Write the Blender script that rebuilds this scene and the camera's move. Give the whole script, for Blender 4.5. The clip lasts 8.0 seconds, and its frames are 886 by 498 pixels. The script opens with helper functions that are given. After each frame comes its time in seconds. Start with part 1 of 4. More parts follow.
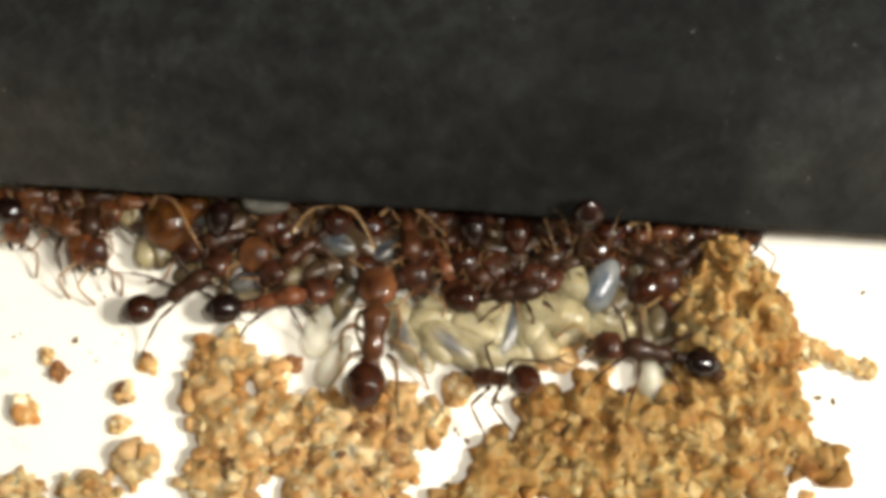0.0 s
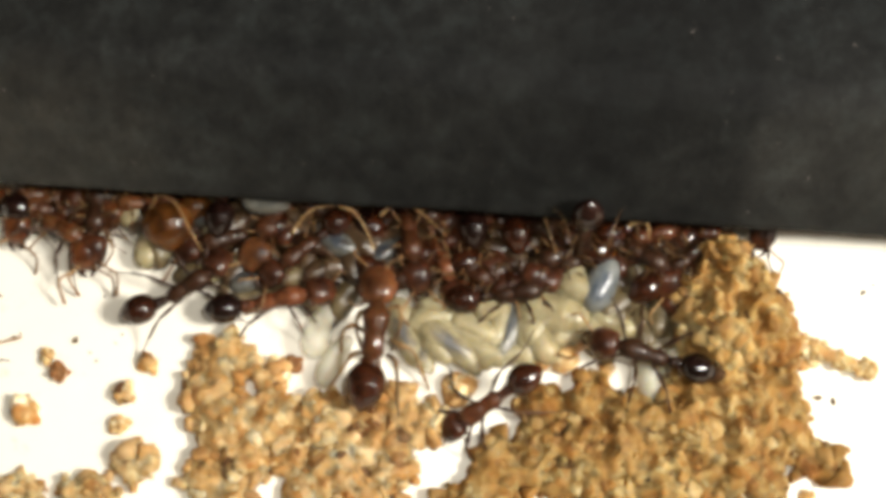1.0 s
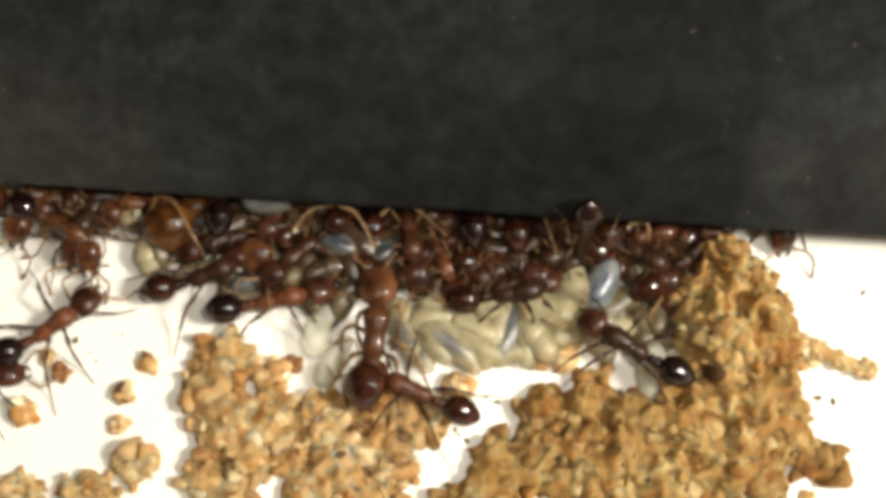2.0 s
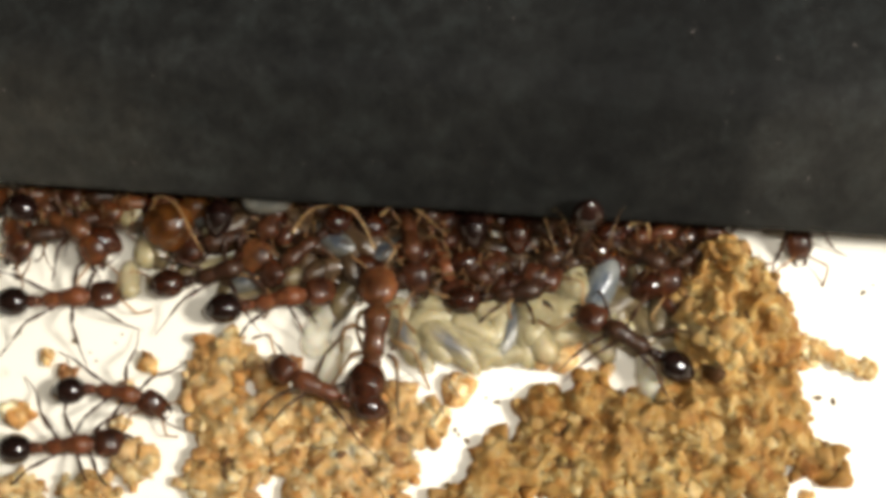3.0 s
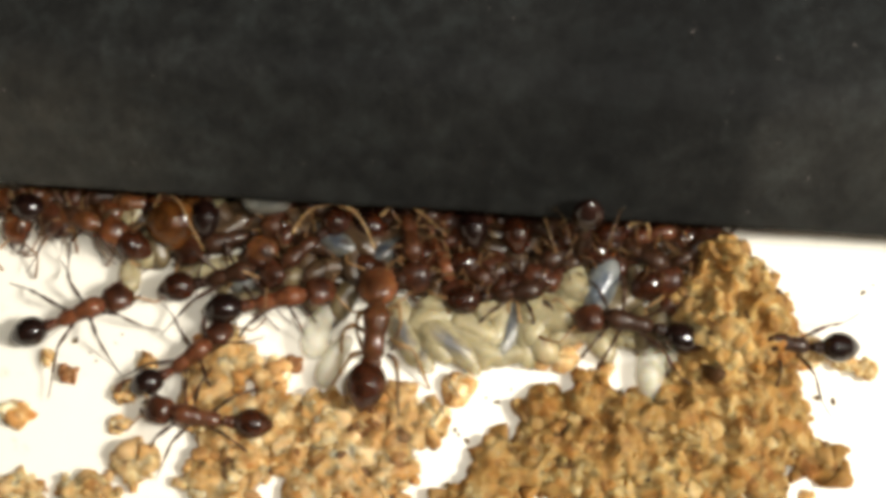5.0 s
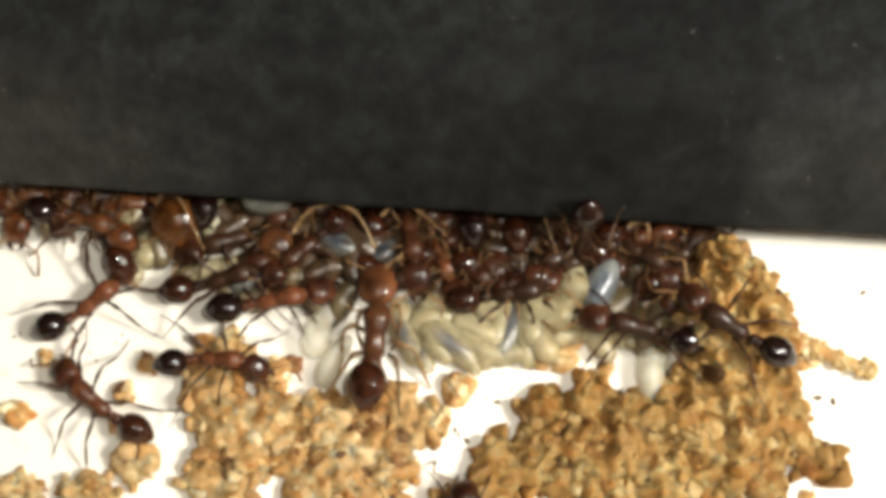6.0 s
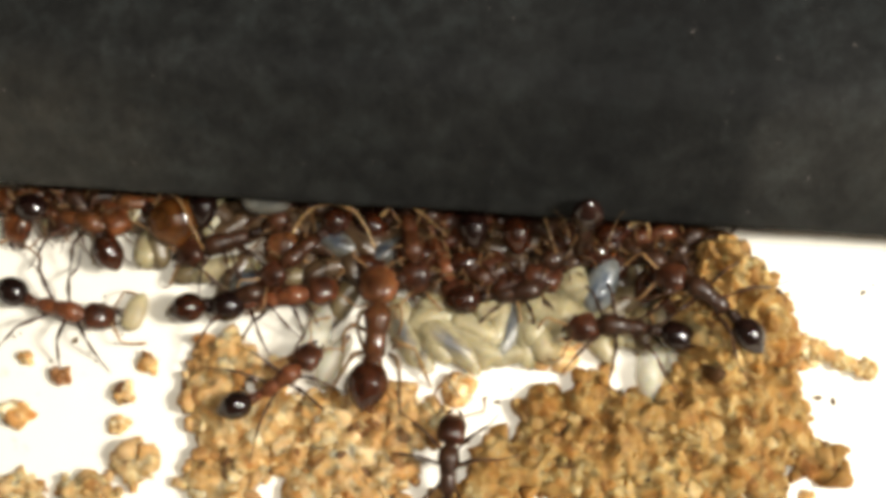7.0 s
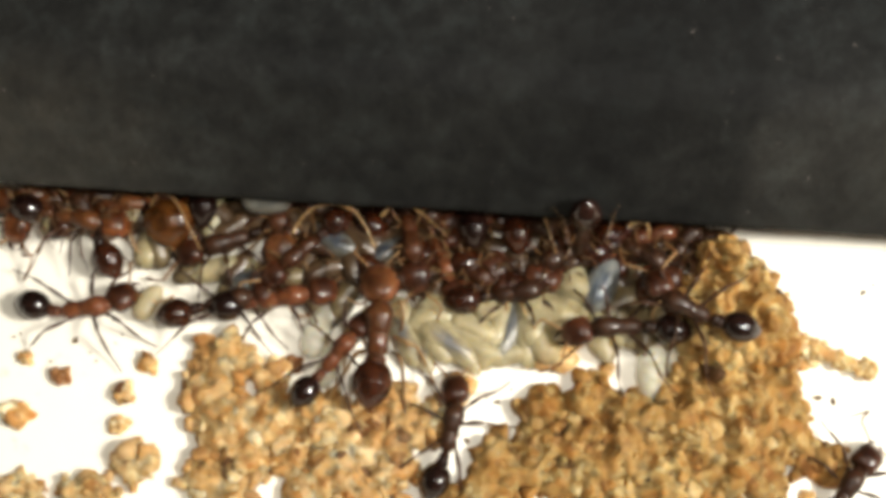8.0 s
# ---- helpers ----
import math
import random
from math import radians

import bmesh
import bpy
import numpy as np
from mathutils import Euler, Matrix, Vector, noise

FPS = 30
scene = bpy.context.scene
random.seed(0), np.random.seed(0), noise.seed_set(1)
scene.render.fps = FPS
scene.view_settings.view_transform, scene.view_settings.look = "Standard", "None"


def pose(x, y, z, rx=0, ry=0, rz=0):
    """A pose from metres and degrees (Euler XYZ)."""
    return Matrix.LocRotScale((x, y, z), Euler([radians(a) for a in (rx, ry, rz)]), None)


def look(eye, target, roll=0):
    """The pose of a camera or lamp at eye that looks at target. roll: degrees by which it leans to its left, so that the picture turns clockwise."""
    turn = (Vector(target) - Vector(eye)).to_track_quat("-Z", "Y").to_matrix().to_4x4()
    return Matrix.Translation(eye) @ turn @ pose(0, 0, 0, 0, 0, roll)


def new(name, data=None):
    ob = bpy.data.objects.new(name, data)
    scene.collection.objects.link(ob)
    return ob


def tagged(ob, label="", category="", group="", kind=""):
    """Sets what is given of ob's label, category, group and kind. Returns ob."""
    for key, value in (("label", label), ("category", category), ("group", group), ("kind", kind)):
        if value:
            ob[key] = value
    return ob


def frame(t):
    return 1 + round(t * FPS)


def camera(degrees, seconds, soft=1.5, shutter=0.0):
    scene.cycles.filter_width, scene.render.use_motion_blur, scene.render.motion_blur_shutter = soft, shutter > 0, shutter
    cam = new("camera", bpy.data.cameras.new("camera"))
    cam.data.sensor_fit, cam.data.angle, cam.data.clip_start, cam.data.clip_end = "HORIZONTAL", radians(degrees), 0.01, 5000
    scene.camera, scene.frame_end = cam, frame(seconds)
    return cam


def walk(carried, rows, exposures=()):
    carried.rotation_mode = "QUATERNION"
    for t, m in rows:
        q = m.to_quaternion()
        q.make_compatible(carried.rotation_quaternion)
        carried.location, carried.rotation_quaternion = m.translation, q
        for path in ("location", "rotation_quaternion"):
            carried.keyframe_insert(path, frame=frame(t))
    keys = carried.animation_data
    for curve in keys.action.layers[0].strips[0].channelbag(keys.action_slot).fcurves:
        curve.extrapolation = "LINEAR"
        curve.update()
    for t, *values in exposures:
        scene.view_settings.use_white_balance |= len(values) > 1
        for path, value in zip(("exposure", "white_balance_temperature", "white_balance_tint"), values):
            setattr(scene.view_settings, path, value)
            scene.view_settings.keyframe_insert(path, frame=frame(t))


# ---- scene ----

MM = 0.001  # one millimetre; a nest of small ants, the view is 28 mm across

# ---- camera: it stands still, tilted a little off the vertical ----
cam = camera(36, 8.0, soft=4.9)
still = look((0, -11.16 * MM, 41.63 * MM), (0, 0, 0))
walk(cam, [(0.0, still), (8.0, still)], exposures=[(0.0, 0.06), (1.5, 0.03), (3.5, -0.04), (4.5, -0.03), (6.5, 0.08), (8.0, 0.09)])

# ---- light: a small lamp beside the camera and a broad one to the right, in a dim room ----
world = bpy.data.worlds.new("dim_room")
scene.world = world
world.use_nodes = True
world.node_tree.nodes["Background"].inputs["Color"].default_value = (1.0, 0.83, 0.57, 1)
world.node_tree.nodes["Background"].inputs["Strength"].default_value = 0.085


def disk_lamp(name, width, energy, at):
    data = bpy.data.lights.new(name, "AREA")
    data.shape, data.size, data.energy = "DISK", width * MM, energy
    data.color = (1.0, 0.95, 0.86)
    ob = new(name, data)
    ob.matrix_world = look(tuple(v * MM for v in at), (0, 0, 0))


disk_lamp("torch", 2.6, 0.0105, (4, -8, 46))
disk_lamp("desk_lamp", 26.0, 0.215, (74, -16, 88))


# ---- materials ----
def nodes_of(name):
    m = bpy.data.materials.new(name)
    m.use_nodes = True
    nt = m.node_tree
    return m, nt, nt.nodes["Principled BSDF"]


def add(nt, kind, **inputs):
    n = nt.nodes.new(kind)
    for k, v in inputs.items():
        n.inputs[k.replace("_", " ")].default_value = v
    return n


def ramp(nt, source, stops):
    r = nt.nodes.new("ShaderNodeValToRGB")
    els = r.color_ramp.elements
    while len(els) < len(stops):
        els.new(0.5)
    for e, (p, c) in zip(els, stops):
        e.position, e.color = p, (*c, 1)
    nt.links.new(source, r.inputs["Fac"])
    return r.outputs["Color"]


def grain(nt, scale, detail=4.0, rough=0.6):
    co = nt.nodes.new("ShaderNodeTexCoord")
    n = add(nt, "ShaderNodeTexNoise", Scale=scale, Detail=detail, Roughness=rough)
    nt.links.new(co.outputs["Object"], n.inputs["Vector"])
    return n.outputs["Fac"]


def mix(nt, fac, a, b, mode="MIX"):
    n = nt.nodes.new("ShaderNodeMix")
    n.data_type, n.blend_type = "RGBA", mode
    for sock, v in ((n.inputs[0], fac), (n.inputs[6], a), (n.inputs[7], b)):
        if isinstance(v, (int, float)):
            sock.default_value = v
        elif isinstance(v, tuple):
            sock.default_value = (*v, 1)
        else:
            nt.links.new(v, sock)
    return n.outputs[2]


def bump(nt, bsdf, source, strength, distance):
    b = add(nt, "ShaderNodeBump", Strength=strength, Distance=distance)
    nt.links.new(source, b.inputs["Height"])
    nt.links.new(b.outputs["Normal"], bsdf.inputs["Normal"])


def chitin(name, dark, light, rough, soft, coat=0.14, spec=0.2):
    m, nt, b = nodes_of(name)
    info = nt.nodes.new("ShaderNodeObjectInfo")
    col = ramp(nt, grain(nt, 2200.0, 6.0, 0.7), [(0.34, dark), (0.66, light)])
    blotch = ramp(nt, grain(nt, 750.0, 3.0, 0.6), [(0.33, (0.5, 0.46, 0.44)), (0.5, (0.95, 0.95, 0.95)), (0.68, (1.5, 1.6, 1.7))])
    col = mix(nt, 1.0, col, blotch, "MULTIPLY")
    vary = ramp(nt, info.outputs["Random"], [(0.0, (0.72, 0.68, 0.66)), (1.0, (1.15, 1.1, 1.05))])
    nt.links.new(mix(nt, 1.0, col, vary, "MULTIPLY"), b.inputs["Base Color"])
    b.inputs["Roughness"].default_value = rough
    b.inputs["Coat Weight"].default_value = coat
    b.inputs["Specular IOR Level"].default_value = spec
    b.inputs["Coat Roughness"].default_value = 0.05
    b.inputs["Subsurface Weight"].default_value = soft
    b.inputs["Subsurface Radius"].default_value = (1.0, 0.4, 0.14)
    b.inputs["Subsurface Scale"].default_value = 0.35 * MM
    bump(nt, b, grain(nt, 14000.0), 0.18, 0.02 * MM)
    return m


red_chitin = chitin("red_chitin", (0.0490, 0.0148, 0.0064), (0.1666, 0.0594, 0.0240), 0.36, 0.45, 0.3)
# dark brown that also carries the packed cluster's shade in its colour
dusk_shade_chitin = chitin("dusk_shade_chitin", (0.0113, 0.0047, 0.0023), (0.0421, 0.0175, 0.0078), 0.42, 0.3, 0.16)
russet_chitin = chitin("russet_chitin", (0.0175, 0.0059, 0.0024), (0.0616, 0.0212, 0.0075), 0.4, 0.4, 0.2)
bright_chitin = chitin("bright_chitin", (0.0470, 0.0170, 0.0060), (0.1411, 0.0542, 0.0184), 0.34, 0.5, 0.3)
rust_chitin = chitin("rust_chitin", (0.0342, 0.0101, 0.0035), (0.1220, 0.0396, 0.0116), 0.34, 0.5, 0.3)
head_chitin = chitin("head_chitin", (0.0186, 0.0061, 0.0029), (0.0666, 0.0217, 0.0090), 0.34, 0.3, 0.3)
dark_chitin = chitin("dark_chitin", (0.005, 0.0026, 0.0025), (0.020, 0.0075, 0.005), 0.2, 0.0, 0.6)
brown_chitin = chitin("brown_chitin", (0.0147, 0.0048, 0.0023), (0.0510, 0.0143, 0.0050), 0.24, 0.2, 0.55)
amber_chitin = chitin("amber_chitin", (0.030, 0.0105, 0.0027), (0.112, 0.042, 0.0095), 0.25, 0.5, 0.35)
leg_chitin = chitin("leg_chitin", (0.026, 0.012, 0.0075), (0.075, 0.036, 0.019), 0.35, 0.1, 0.3)
pale_leg_chitin = chitin("pale_leg_chitin", (0.0984, 0.0533, 0.0213), (0.2952, 0.1968, 0.0902), 0.35, 0.3, 0.3)
tan_leg_chitin = chitin("tan_leg_chitin", (0.0400, 0.0224, 0.0104), (0.1520, 0.0920, 0.0416), 0.35, 0.3, 0.2)
maroon_chitin = chitin("maroon_chitin", (0.0363, 0.0126, 0.0051), (0.1104, 0.0410, 0.0145), 0.34, 0.5, 0.3)
feeler_chitin = chitin("feeler_chitin", (0.14, 0.075, 0.03), (0.32, 0.19, 0.085), 0.4, 0.2, 0.3)
eye_black = chitin("eye_black", (0.004, 0.003, 0.003), (0.012, 0.01, 0.01), 0.2, 0.0, 0.5)


def sand_material(name, gain, mixed=True, single=False):
    """Orange-brown quartz sand; gain pales or darkens it; single grains differ by object, joined ones by island."""
    m, nt, b = nodes_of(name)
    if not mixed:
        co = nt.nodes.new("ShaderNodeTexCoord")
        cells = add(nt, "ShaderNodeTexVoronoi", Scale=2300.0)
        nt.links.new(co.outputs["Object"], cells.inputs["Vector"])
        apart = nt.nodes.new("ShaderNodeSeparateColor")
        nt.links.new(cells.outputs["Color"], apart.inputs[0])
        chance = apart.outputs[0]
    elif single:
        chance = nt.nodes.new("ShaderNodeObjectInfo").outputs["Random"]
    else:
        chance = nt.nodes.new("ShaderNodeNewGeometry").outputs["Random Per Island"]
    tone = ramp(nt, chance, [
        (0.0, (0.2, 0.15, 0.14)), (0.04, (0.62, 0.5, 0.4)), (0.15, (0.98, 0.8, 0.58)), (0.4, (1.0, 0.95, 0.86)), (0.58, (0.92, 0.84, 0.74)), (0.74, (1.12, 1.1, 1.04)), (0.88, (1.25, 1.31, 1.36)), (1.0, (1.45, 1.62, 1.9))])
    patch = ramp(nt, grain(nt, 900.0, 6.0, 0.68), [(0.33, (0.42, 0.205, 0.075)), (0.45, (0.54, 0.295, 0.108)), (0.55, (0.62, 0.375, 0.158)), (0.66, (0.72, 0.485, 0.25))])
    spots = ramp(nt, grain(nt, 4200.0, 5.0), [(0.34, (0.95, 0.92, 0.89)), (0.55, (1.02, 1.01, 1.0))])
    damp = ramp(nt, grain(nt, 330.0, 4.0, 0.6), [(0.36, (0.82, 0.74, 0.66)), (0.5, (0.94, 0.92, 0.88)), (0.64, (1.12, 1.14, 1.16))])
    patch = mix(nt, 1.0, patch, damp, "MULTIPLY")
    col = mix(nt, 1.0, patch, tone, "MULTIPLY")
    nt.links.new(mix(nt, 1.0, mix(nt, 1.0, col, spots, "MULTIPLY"), gain, "MULTIPLY"), b.inputs["Base Color"])
    b.inputs["Roughness"].default_value = 0.55
    b.inputs["Specular IOR Level"].default_value = 0.25
    b.inputs["Subsurface Weight"].default_value = 0.85
    b.inputs["Subsurface Radius"].default_value = (1.0, 0.8, 0.55)
    b.inputs["Subsurface Scale"].default_value = 0.34 * MM
    b.inputs["Transmission Weight"].default_value = 0.0
    b.inputs["IOR"].default_value = 1.3
    bump(nt, b, grain(nt, 3600.0, 3.0, 0.55), 0.15, 0.03 * MM)
    return m


def floor_material():
    m, nt, b = nodes_of("white_plastic")
    col = ramp(nt, grain(nt, 160.0), [(0.3, (0.83, 0.795, 0.70)), (0.7, (0.88, 0.85, 0.76))])
    dust = ramp(nt, grain(nt, 900.0, 6.0, 0.7), [(0.28, (0.80, 0.78, 0.74)), (0.4, (1.0, 1.0, 1.0))])
    nt.links.new(mix(nt, 1.0, col, dust, "MULTIPLY"), b.inputs["Base Color"])
    b.inputs["Roughness"].default_value = 0.45
    bump(nt, b, grain(nt, 2500.0), 0.15, 0.03 * MM)
    return m


def cover_material():
    m, nt, b = nodes_of("black_rubber")
    base = ramp(nt, grain(nt, 260.0, 7.0, 0.7), [(0.3, (0.0026, 0.0031, 0.0031)), (0.5, (0.0044, 0.0048, 0.0044)), (0.75, (0.0098, 0.0102, 0.0092))])
    worn_and_lit = ramp(nt, grain(nt, 85.0, 3.0, 0.6), [(0.42, (0.0, 0.0, 0.0)), (0.66, (0.003, 0.0029, 0.0026))])
    blotch = ramp(nt, grain(nt, 1100.0, 6.0, 0.75), [(0.36, (0.25, 0.3, 0.32)), (0.5, (1.0, 1.0, 1.0)), (0.64, (1.9, 2.05, 2.1))])
    base = mix(nt, 1.0, base, blotch, "MULTIPLY")
    dust = ramp(nt, grain(nt, 2600.0, 3.0, 0.7), [(0.70, (0.0, 0.0, 0.0)), (0.77, (0.07, 0.06, 0.055))])
    # light caught by the sloping front is painted near both ends, a strip is darker, and the flat back is cooler in
    # tone
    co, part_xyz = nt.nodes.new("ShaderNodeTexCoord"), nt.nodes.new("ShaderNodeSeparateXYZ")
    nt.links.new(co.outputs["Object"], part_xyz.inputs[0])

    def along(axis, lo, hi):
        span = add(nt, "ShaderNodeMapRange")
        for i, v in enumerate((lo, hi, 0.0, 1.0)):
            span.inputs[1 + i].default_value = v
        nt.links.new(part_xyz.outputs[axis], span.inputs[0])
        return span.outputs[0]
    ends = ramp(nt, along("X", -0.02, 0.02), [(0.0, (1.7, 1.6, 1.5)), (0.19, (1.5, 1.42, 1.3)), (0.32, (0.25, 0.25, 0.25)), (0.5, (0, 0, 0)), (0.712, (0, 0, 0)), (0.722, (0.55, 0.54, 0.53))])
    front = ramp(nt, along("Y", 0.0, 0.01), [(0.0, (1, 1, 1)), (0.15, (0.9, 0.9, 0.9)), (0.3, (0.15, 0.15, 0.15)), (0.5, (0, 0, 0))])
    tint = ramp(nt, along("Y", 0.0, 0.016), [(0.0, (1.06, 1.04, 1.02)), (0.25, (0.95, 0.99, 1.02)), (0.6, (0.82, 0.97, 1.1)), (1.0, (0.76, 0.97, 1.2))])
    # darker from the middle rightwards, ending at a sharp step
    darker_strip = ramp(nt, along("X", -0.02, 0.02), [(0.5, (1, 1, 1)), (0.6, (0.6, 0.6, 0.6)), (0.714, (0.6, 0.6, 0.6)), (0.722, (1, 1, 1))])
    base = mix(nt, 1.0, mix(nt, 1.0, base, tint, "MULTIPLY"), darker_strip, "MULTIPLY")
    # paler colour that lights the front slope, added to the random wear
    lit_slope = ramp(nt, grain(nt, 420.0, 6.0, 0.7), [(0.3, (0.002, 0.002, 0.002)), (0.7, (0.019, 0.0178, 0.0152))])
    worn_and_lit = mix(nt, 1.0, worn_and_lit, mix(nt, 1.0, mix(nt, 1.0, lit_slope, ends, "MULTIPLY"), front, "MULTIPLY"), "ADD")
    nt.links.new(mix(nt, 1.0, mix(nt, 1.0, base, worn_and_lit, "ADD"), dust, "ADD"), b.inputs["Base Color"])
    b.inputs["Specular IOR Level"].default_value = 0.2
    b.inputs["Roughness"].default_value = 0.8
    bump(nt, b, grain(nt, 1800.0, 6.0, 0.7), 0.5, 0.12 * MM)
    return m


def larva_material(name, dark, light, soft, gut=None):
    m, nt, b = nodes_of(name)
    col = ramp(nt, grain(nt, 800.0, 4.0), [(0.34, dark), (0.62, light)])
    if gut:
        # the gut shows through the back as a soft dark streak
        co = nt.nodes.new("ShaderNodeTexCoord")
        near = nt.nodes.new("ShaderNodeVectorMath")
        near.operation = "DISTANCE"
        near.inputs[1].default_value = (0.46, 0.52, 0.85)
        wob = add(nt, "ShaderNodeTexNoise", Scale=4.0, Detail=3.0)
        nt.links.new(co.outputs["Generated"], wob.inputs["Vector"])
        blend = mix(nt, 0.25, co.outputs["Generated"], wob.outputs["Color"], "LINEAR_LIGHT")
        nt.links.new(blend, near.inputs[0])
        fade = ramp(nt, near.outputs["Value"], [(0.14, (1, 1, 1)), (0.36, (0, 0, 0))])
        col = mix(nt, fade, col, gut)
    nt.links.new(col, b.inputs["Base Color"])
    b.inputs["Roughness"].default_value = 0.32
    b.inputs["Coat Weight"].default_value = 0.15
    b.inputs["Subsurface Weight"].default_value = soft
    b.inputs["Subsurface Radius"].default_value = (1.0, 0.75, 0.45)
    b.inputs["Subsurface Scale"].default_value = 0.7 * MM
    bump(nt, b, grain(nt, 5000.0), 0.15, 0.03 * MM)
    return m


sand = sand_material("quartz_sand", (0.49, 0.535, 0.525))
dry_sand = sand_material("dry_sand", (0.76, 0.91, 1.16))
fine_dry_sand = sand_material("fine_dry_sand", (0.75, 0.87, 1.05), False)
straw_sand = sand_material("straw_sand", (0.97, 1.3, 1.85), True, True)
pale_sand = sand_material("pale_sand", (1.02, 1.22, 1.6), True, True)
fine_sand = sand_material("fine_sand", (0.49, 0.535, 0.51), False)
grit = sand_material("grit", (0.22, 0.30, 0.50), False)
dark_sand = sand_material("dark_sand", (0.42, 0.37, 0.42), False)
white_plastic = floor_material()
black_rubber = cover_material()
cream_skin = larva_material("cream_skin", (0.25, 0.205, 0.105), (0.62, 0.535, 0.325), 0.6)
gut_skin = larva_material("gut_skin", (0.25, 0.205, 0.105), (0.62, 0.535, 0.325), 0.6, (0.16, 0.15, 0.14))
slate_skin = larva_material("slate_skin", (0.15, 0.145, 0.12), (0.28, 0.27, 0.225), 0.5, (0.09, 0.095, 0.1))
wet_skin = larva_material("wet_skin", (0.09, 0.10, 0.105), (0.2, 0.21, 0.2), 0.4, (0.04, 0.055, 0.08))
wet_skin.node_tree.nodes["Principled BSDF"].inputs["Coat Weight"].default_value = 0.8
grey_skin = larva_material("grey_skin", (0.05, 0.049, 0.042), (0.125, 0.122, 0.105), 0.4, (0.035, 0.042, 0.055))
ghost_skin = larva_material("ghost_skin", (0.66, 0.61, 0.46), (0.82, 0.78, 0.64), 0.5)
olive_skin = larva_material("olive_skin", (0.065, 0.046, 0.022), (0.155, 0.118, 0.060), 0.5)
# very dark skin that puts the shade between the ants into colour
gap_shade_skin = larva_material("gap_shade_skin", (0.022, 0.0125, 0.006), (0.075, 0.043, 0.02), 0.3)
grey_gut = larva_material("grey_gut", (0.04, 0.04, 0.042), (0.11, 0.108, 0.108), 0.3)
for skin, clear in ((cream_skin, 0.6), (gut_skin, 0.5), (ghost_skin, 0.35)):
    skin.node_tree.nodes["Principled BSDF"].inputs["Alpha"].default_value = clear
grey_gut.node_tree.nodes["Principled BSDF"].inputs["Coat Weight"].default_value = 0.15


# ---- mesh helpers, all sizes in millimetres ----
def link(name, mesh, material, parent=None, label="", at=None):
    ob = new(name, mesh)
    if material is not None and not mesh.materials:
        mesh.materials.append(material)
    if parent is not None:
        ob.parent = parent
    if at is not None:
        ob.matrix_basis = at
    return tagged(ob, label) if label else ob


def raw(name, verts, faces, smooth=True):
    me = bpy.data.meshes.new(name)
    me.from_pydata([(x * MM, y * MM, z * MM) for x, y, z in verts], [], faces)
    me.polygons.foreach_set("use_smooth", [smooth] * len(me.polygons))
    me.update()
    return me


def loft(name, stations, seg=16, sharp=2.0):
    """A closed body along x; each station is (x, half width, half height, centre z)."""
    verts, faces = [], []
    for x, hw, hh, zc in stations:
        for i in range(seg):
            a = 2 * math.pi * i / seg
            c, s = math.cos(a), math.sin(a)
            k = (abs(c) ** sharp + abs(s) ** sharp) ** (-1 / sharp)
            verts.append((x, hw * c * k, zc + hh * s * k))
    n = len(stations)
    for r in range(n - 1):
        for i in range(seg):
            j = (i + 1) % seg
            faces.append((r * seg + i, r * seg + j, (r + 1) * seg + j, (r + 1) * seg + i))
    faces.append(tuple(range(seg))[::-1])
    faces.append(tuple(range((n - 1) * seg, n * seg)))
    if stations[0][0] > stations[-1][0]:
        faces = [f[::-1] for f in faces]
    return raw(name, verts, [f[::-1] for f in faces])


def dense(stations, n):
    """Round off a list of stations by cubic interpolation."""
    a = np.array(stations, float)
    u = np.linspace(0, len(a) - 1, n)
    return [tuple(spline(np.arange(len(a)), a, v)) for v in u]


def spline(ts, vals, t):
    k = int(np.clip(np.searchsorted(ts, t, side="right") - 1, 0, len(ts) - 2))
    h = ts[k + 1] - ts[k]
    s = float(np.clip((t - ts[k]) / h, 0, 1))

    def slope(i):
        if i == 0 or i == len(ts) - 1:
            return np.zeros_like(vals[0])
        d0 = (vals[i] - vals[i - 1]) / (ts[i] - ts[i - 1])
        d1 = (vals[i + 1] - vals[i]) / (ts[i + 1] - ts[i])
        return np.where(d0 * d1 > 0, 2 * d0 * d1 / np.where(np.abs(d0 + d1) < 1e-9, 1, d0 + d1), 0)

    m0, m1 = slope(k) * h, slope(k + 1) * h
    return ((2 * s**3 - 3 * s**2 + 1) * vals[k] + (s**3 - 2 * s**2 + s) * m0
            + (-2 * s**3 + 3 * s**2) * vals[k + 1] + (s**3 - s**2) * m1)


def tube(name, points, radii, seg=7, smooth=True):
    """A limb through points with its own radius at each."""
    verts, faces = [], []
    pts = [Vector(p) for p in points]
    n = len(pts)
    for i, p in enumerate(pts):
        d = (pts[min(i + 1, n - 1)] - pts[max(i - 1, 0)]).normalized()
        side = d.cross(Vector((0, 0, 1)))
        side = side.normalized() if side.length > 1e-4 else Vector((0, 1, 0))
        upward = side.cross(d)
        for k in range(seg):
            a = 2 * math.pi * k / seg
            verts.append(tuple(p + radii[i] * (math.cos(a) * side + math.sin(a) * upward)))
    for i in range(n - 1):
        for k in range(seg):
            j = (k + 1) % seg
            faces.append((i * seg + k, i * seg + j, (i + 1) * seg + j, (i + 1) * seg + k))
    faces.append(tuple(range(seg))[::-1])
    faces.append(tuple(range((n - 1) * seg, n * seg)))
    return raw(name, verts, [f[::-1] for f in faces], smooth)


def P(x, y, z, rx=0, ry=0, rz=0):
    return pose(x * MM, y * MM, z * MM, rx, ry, rz)


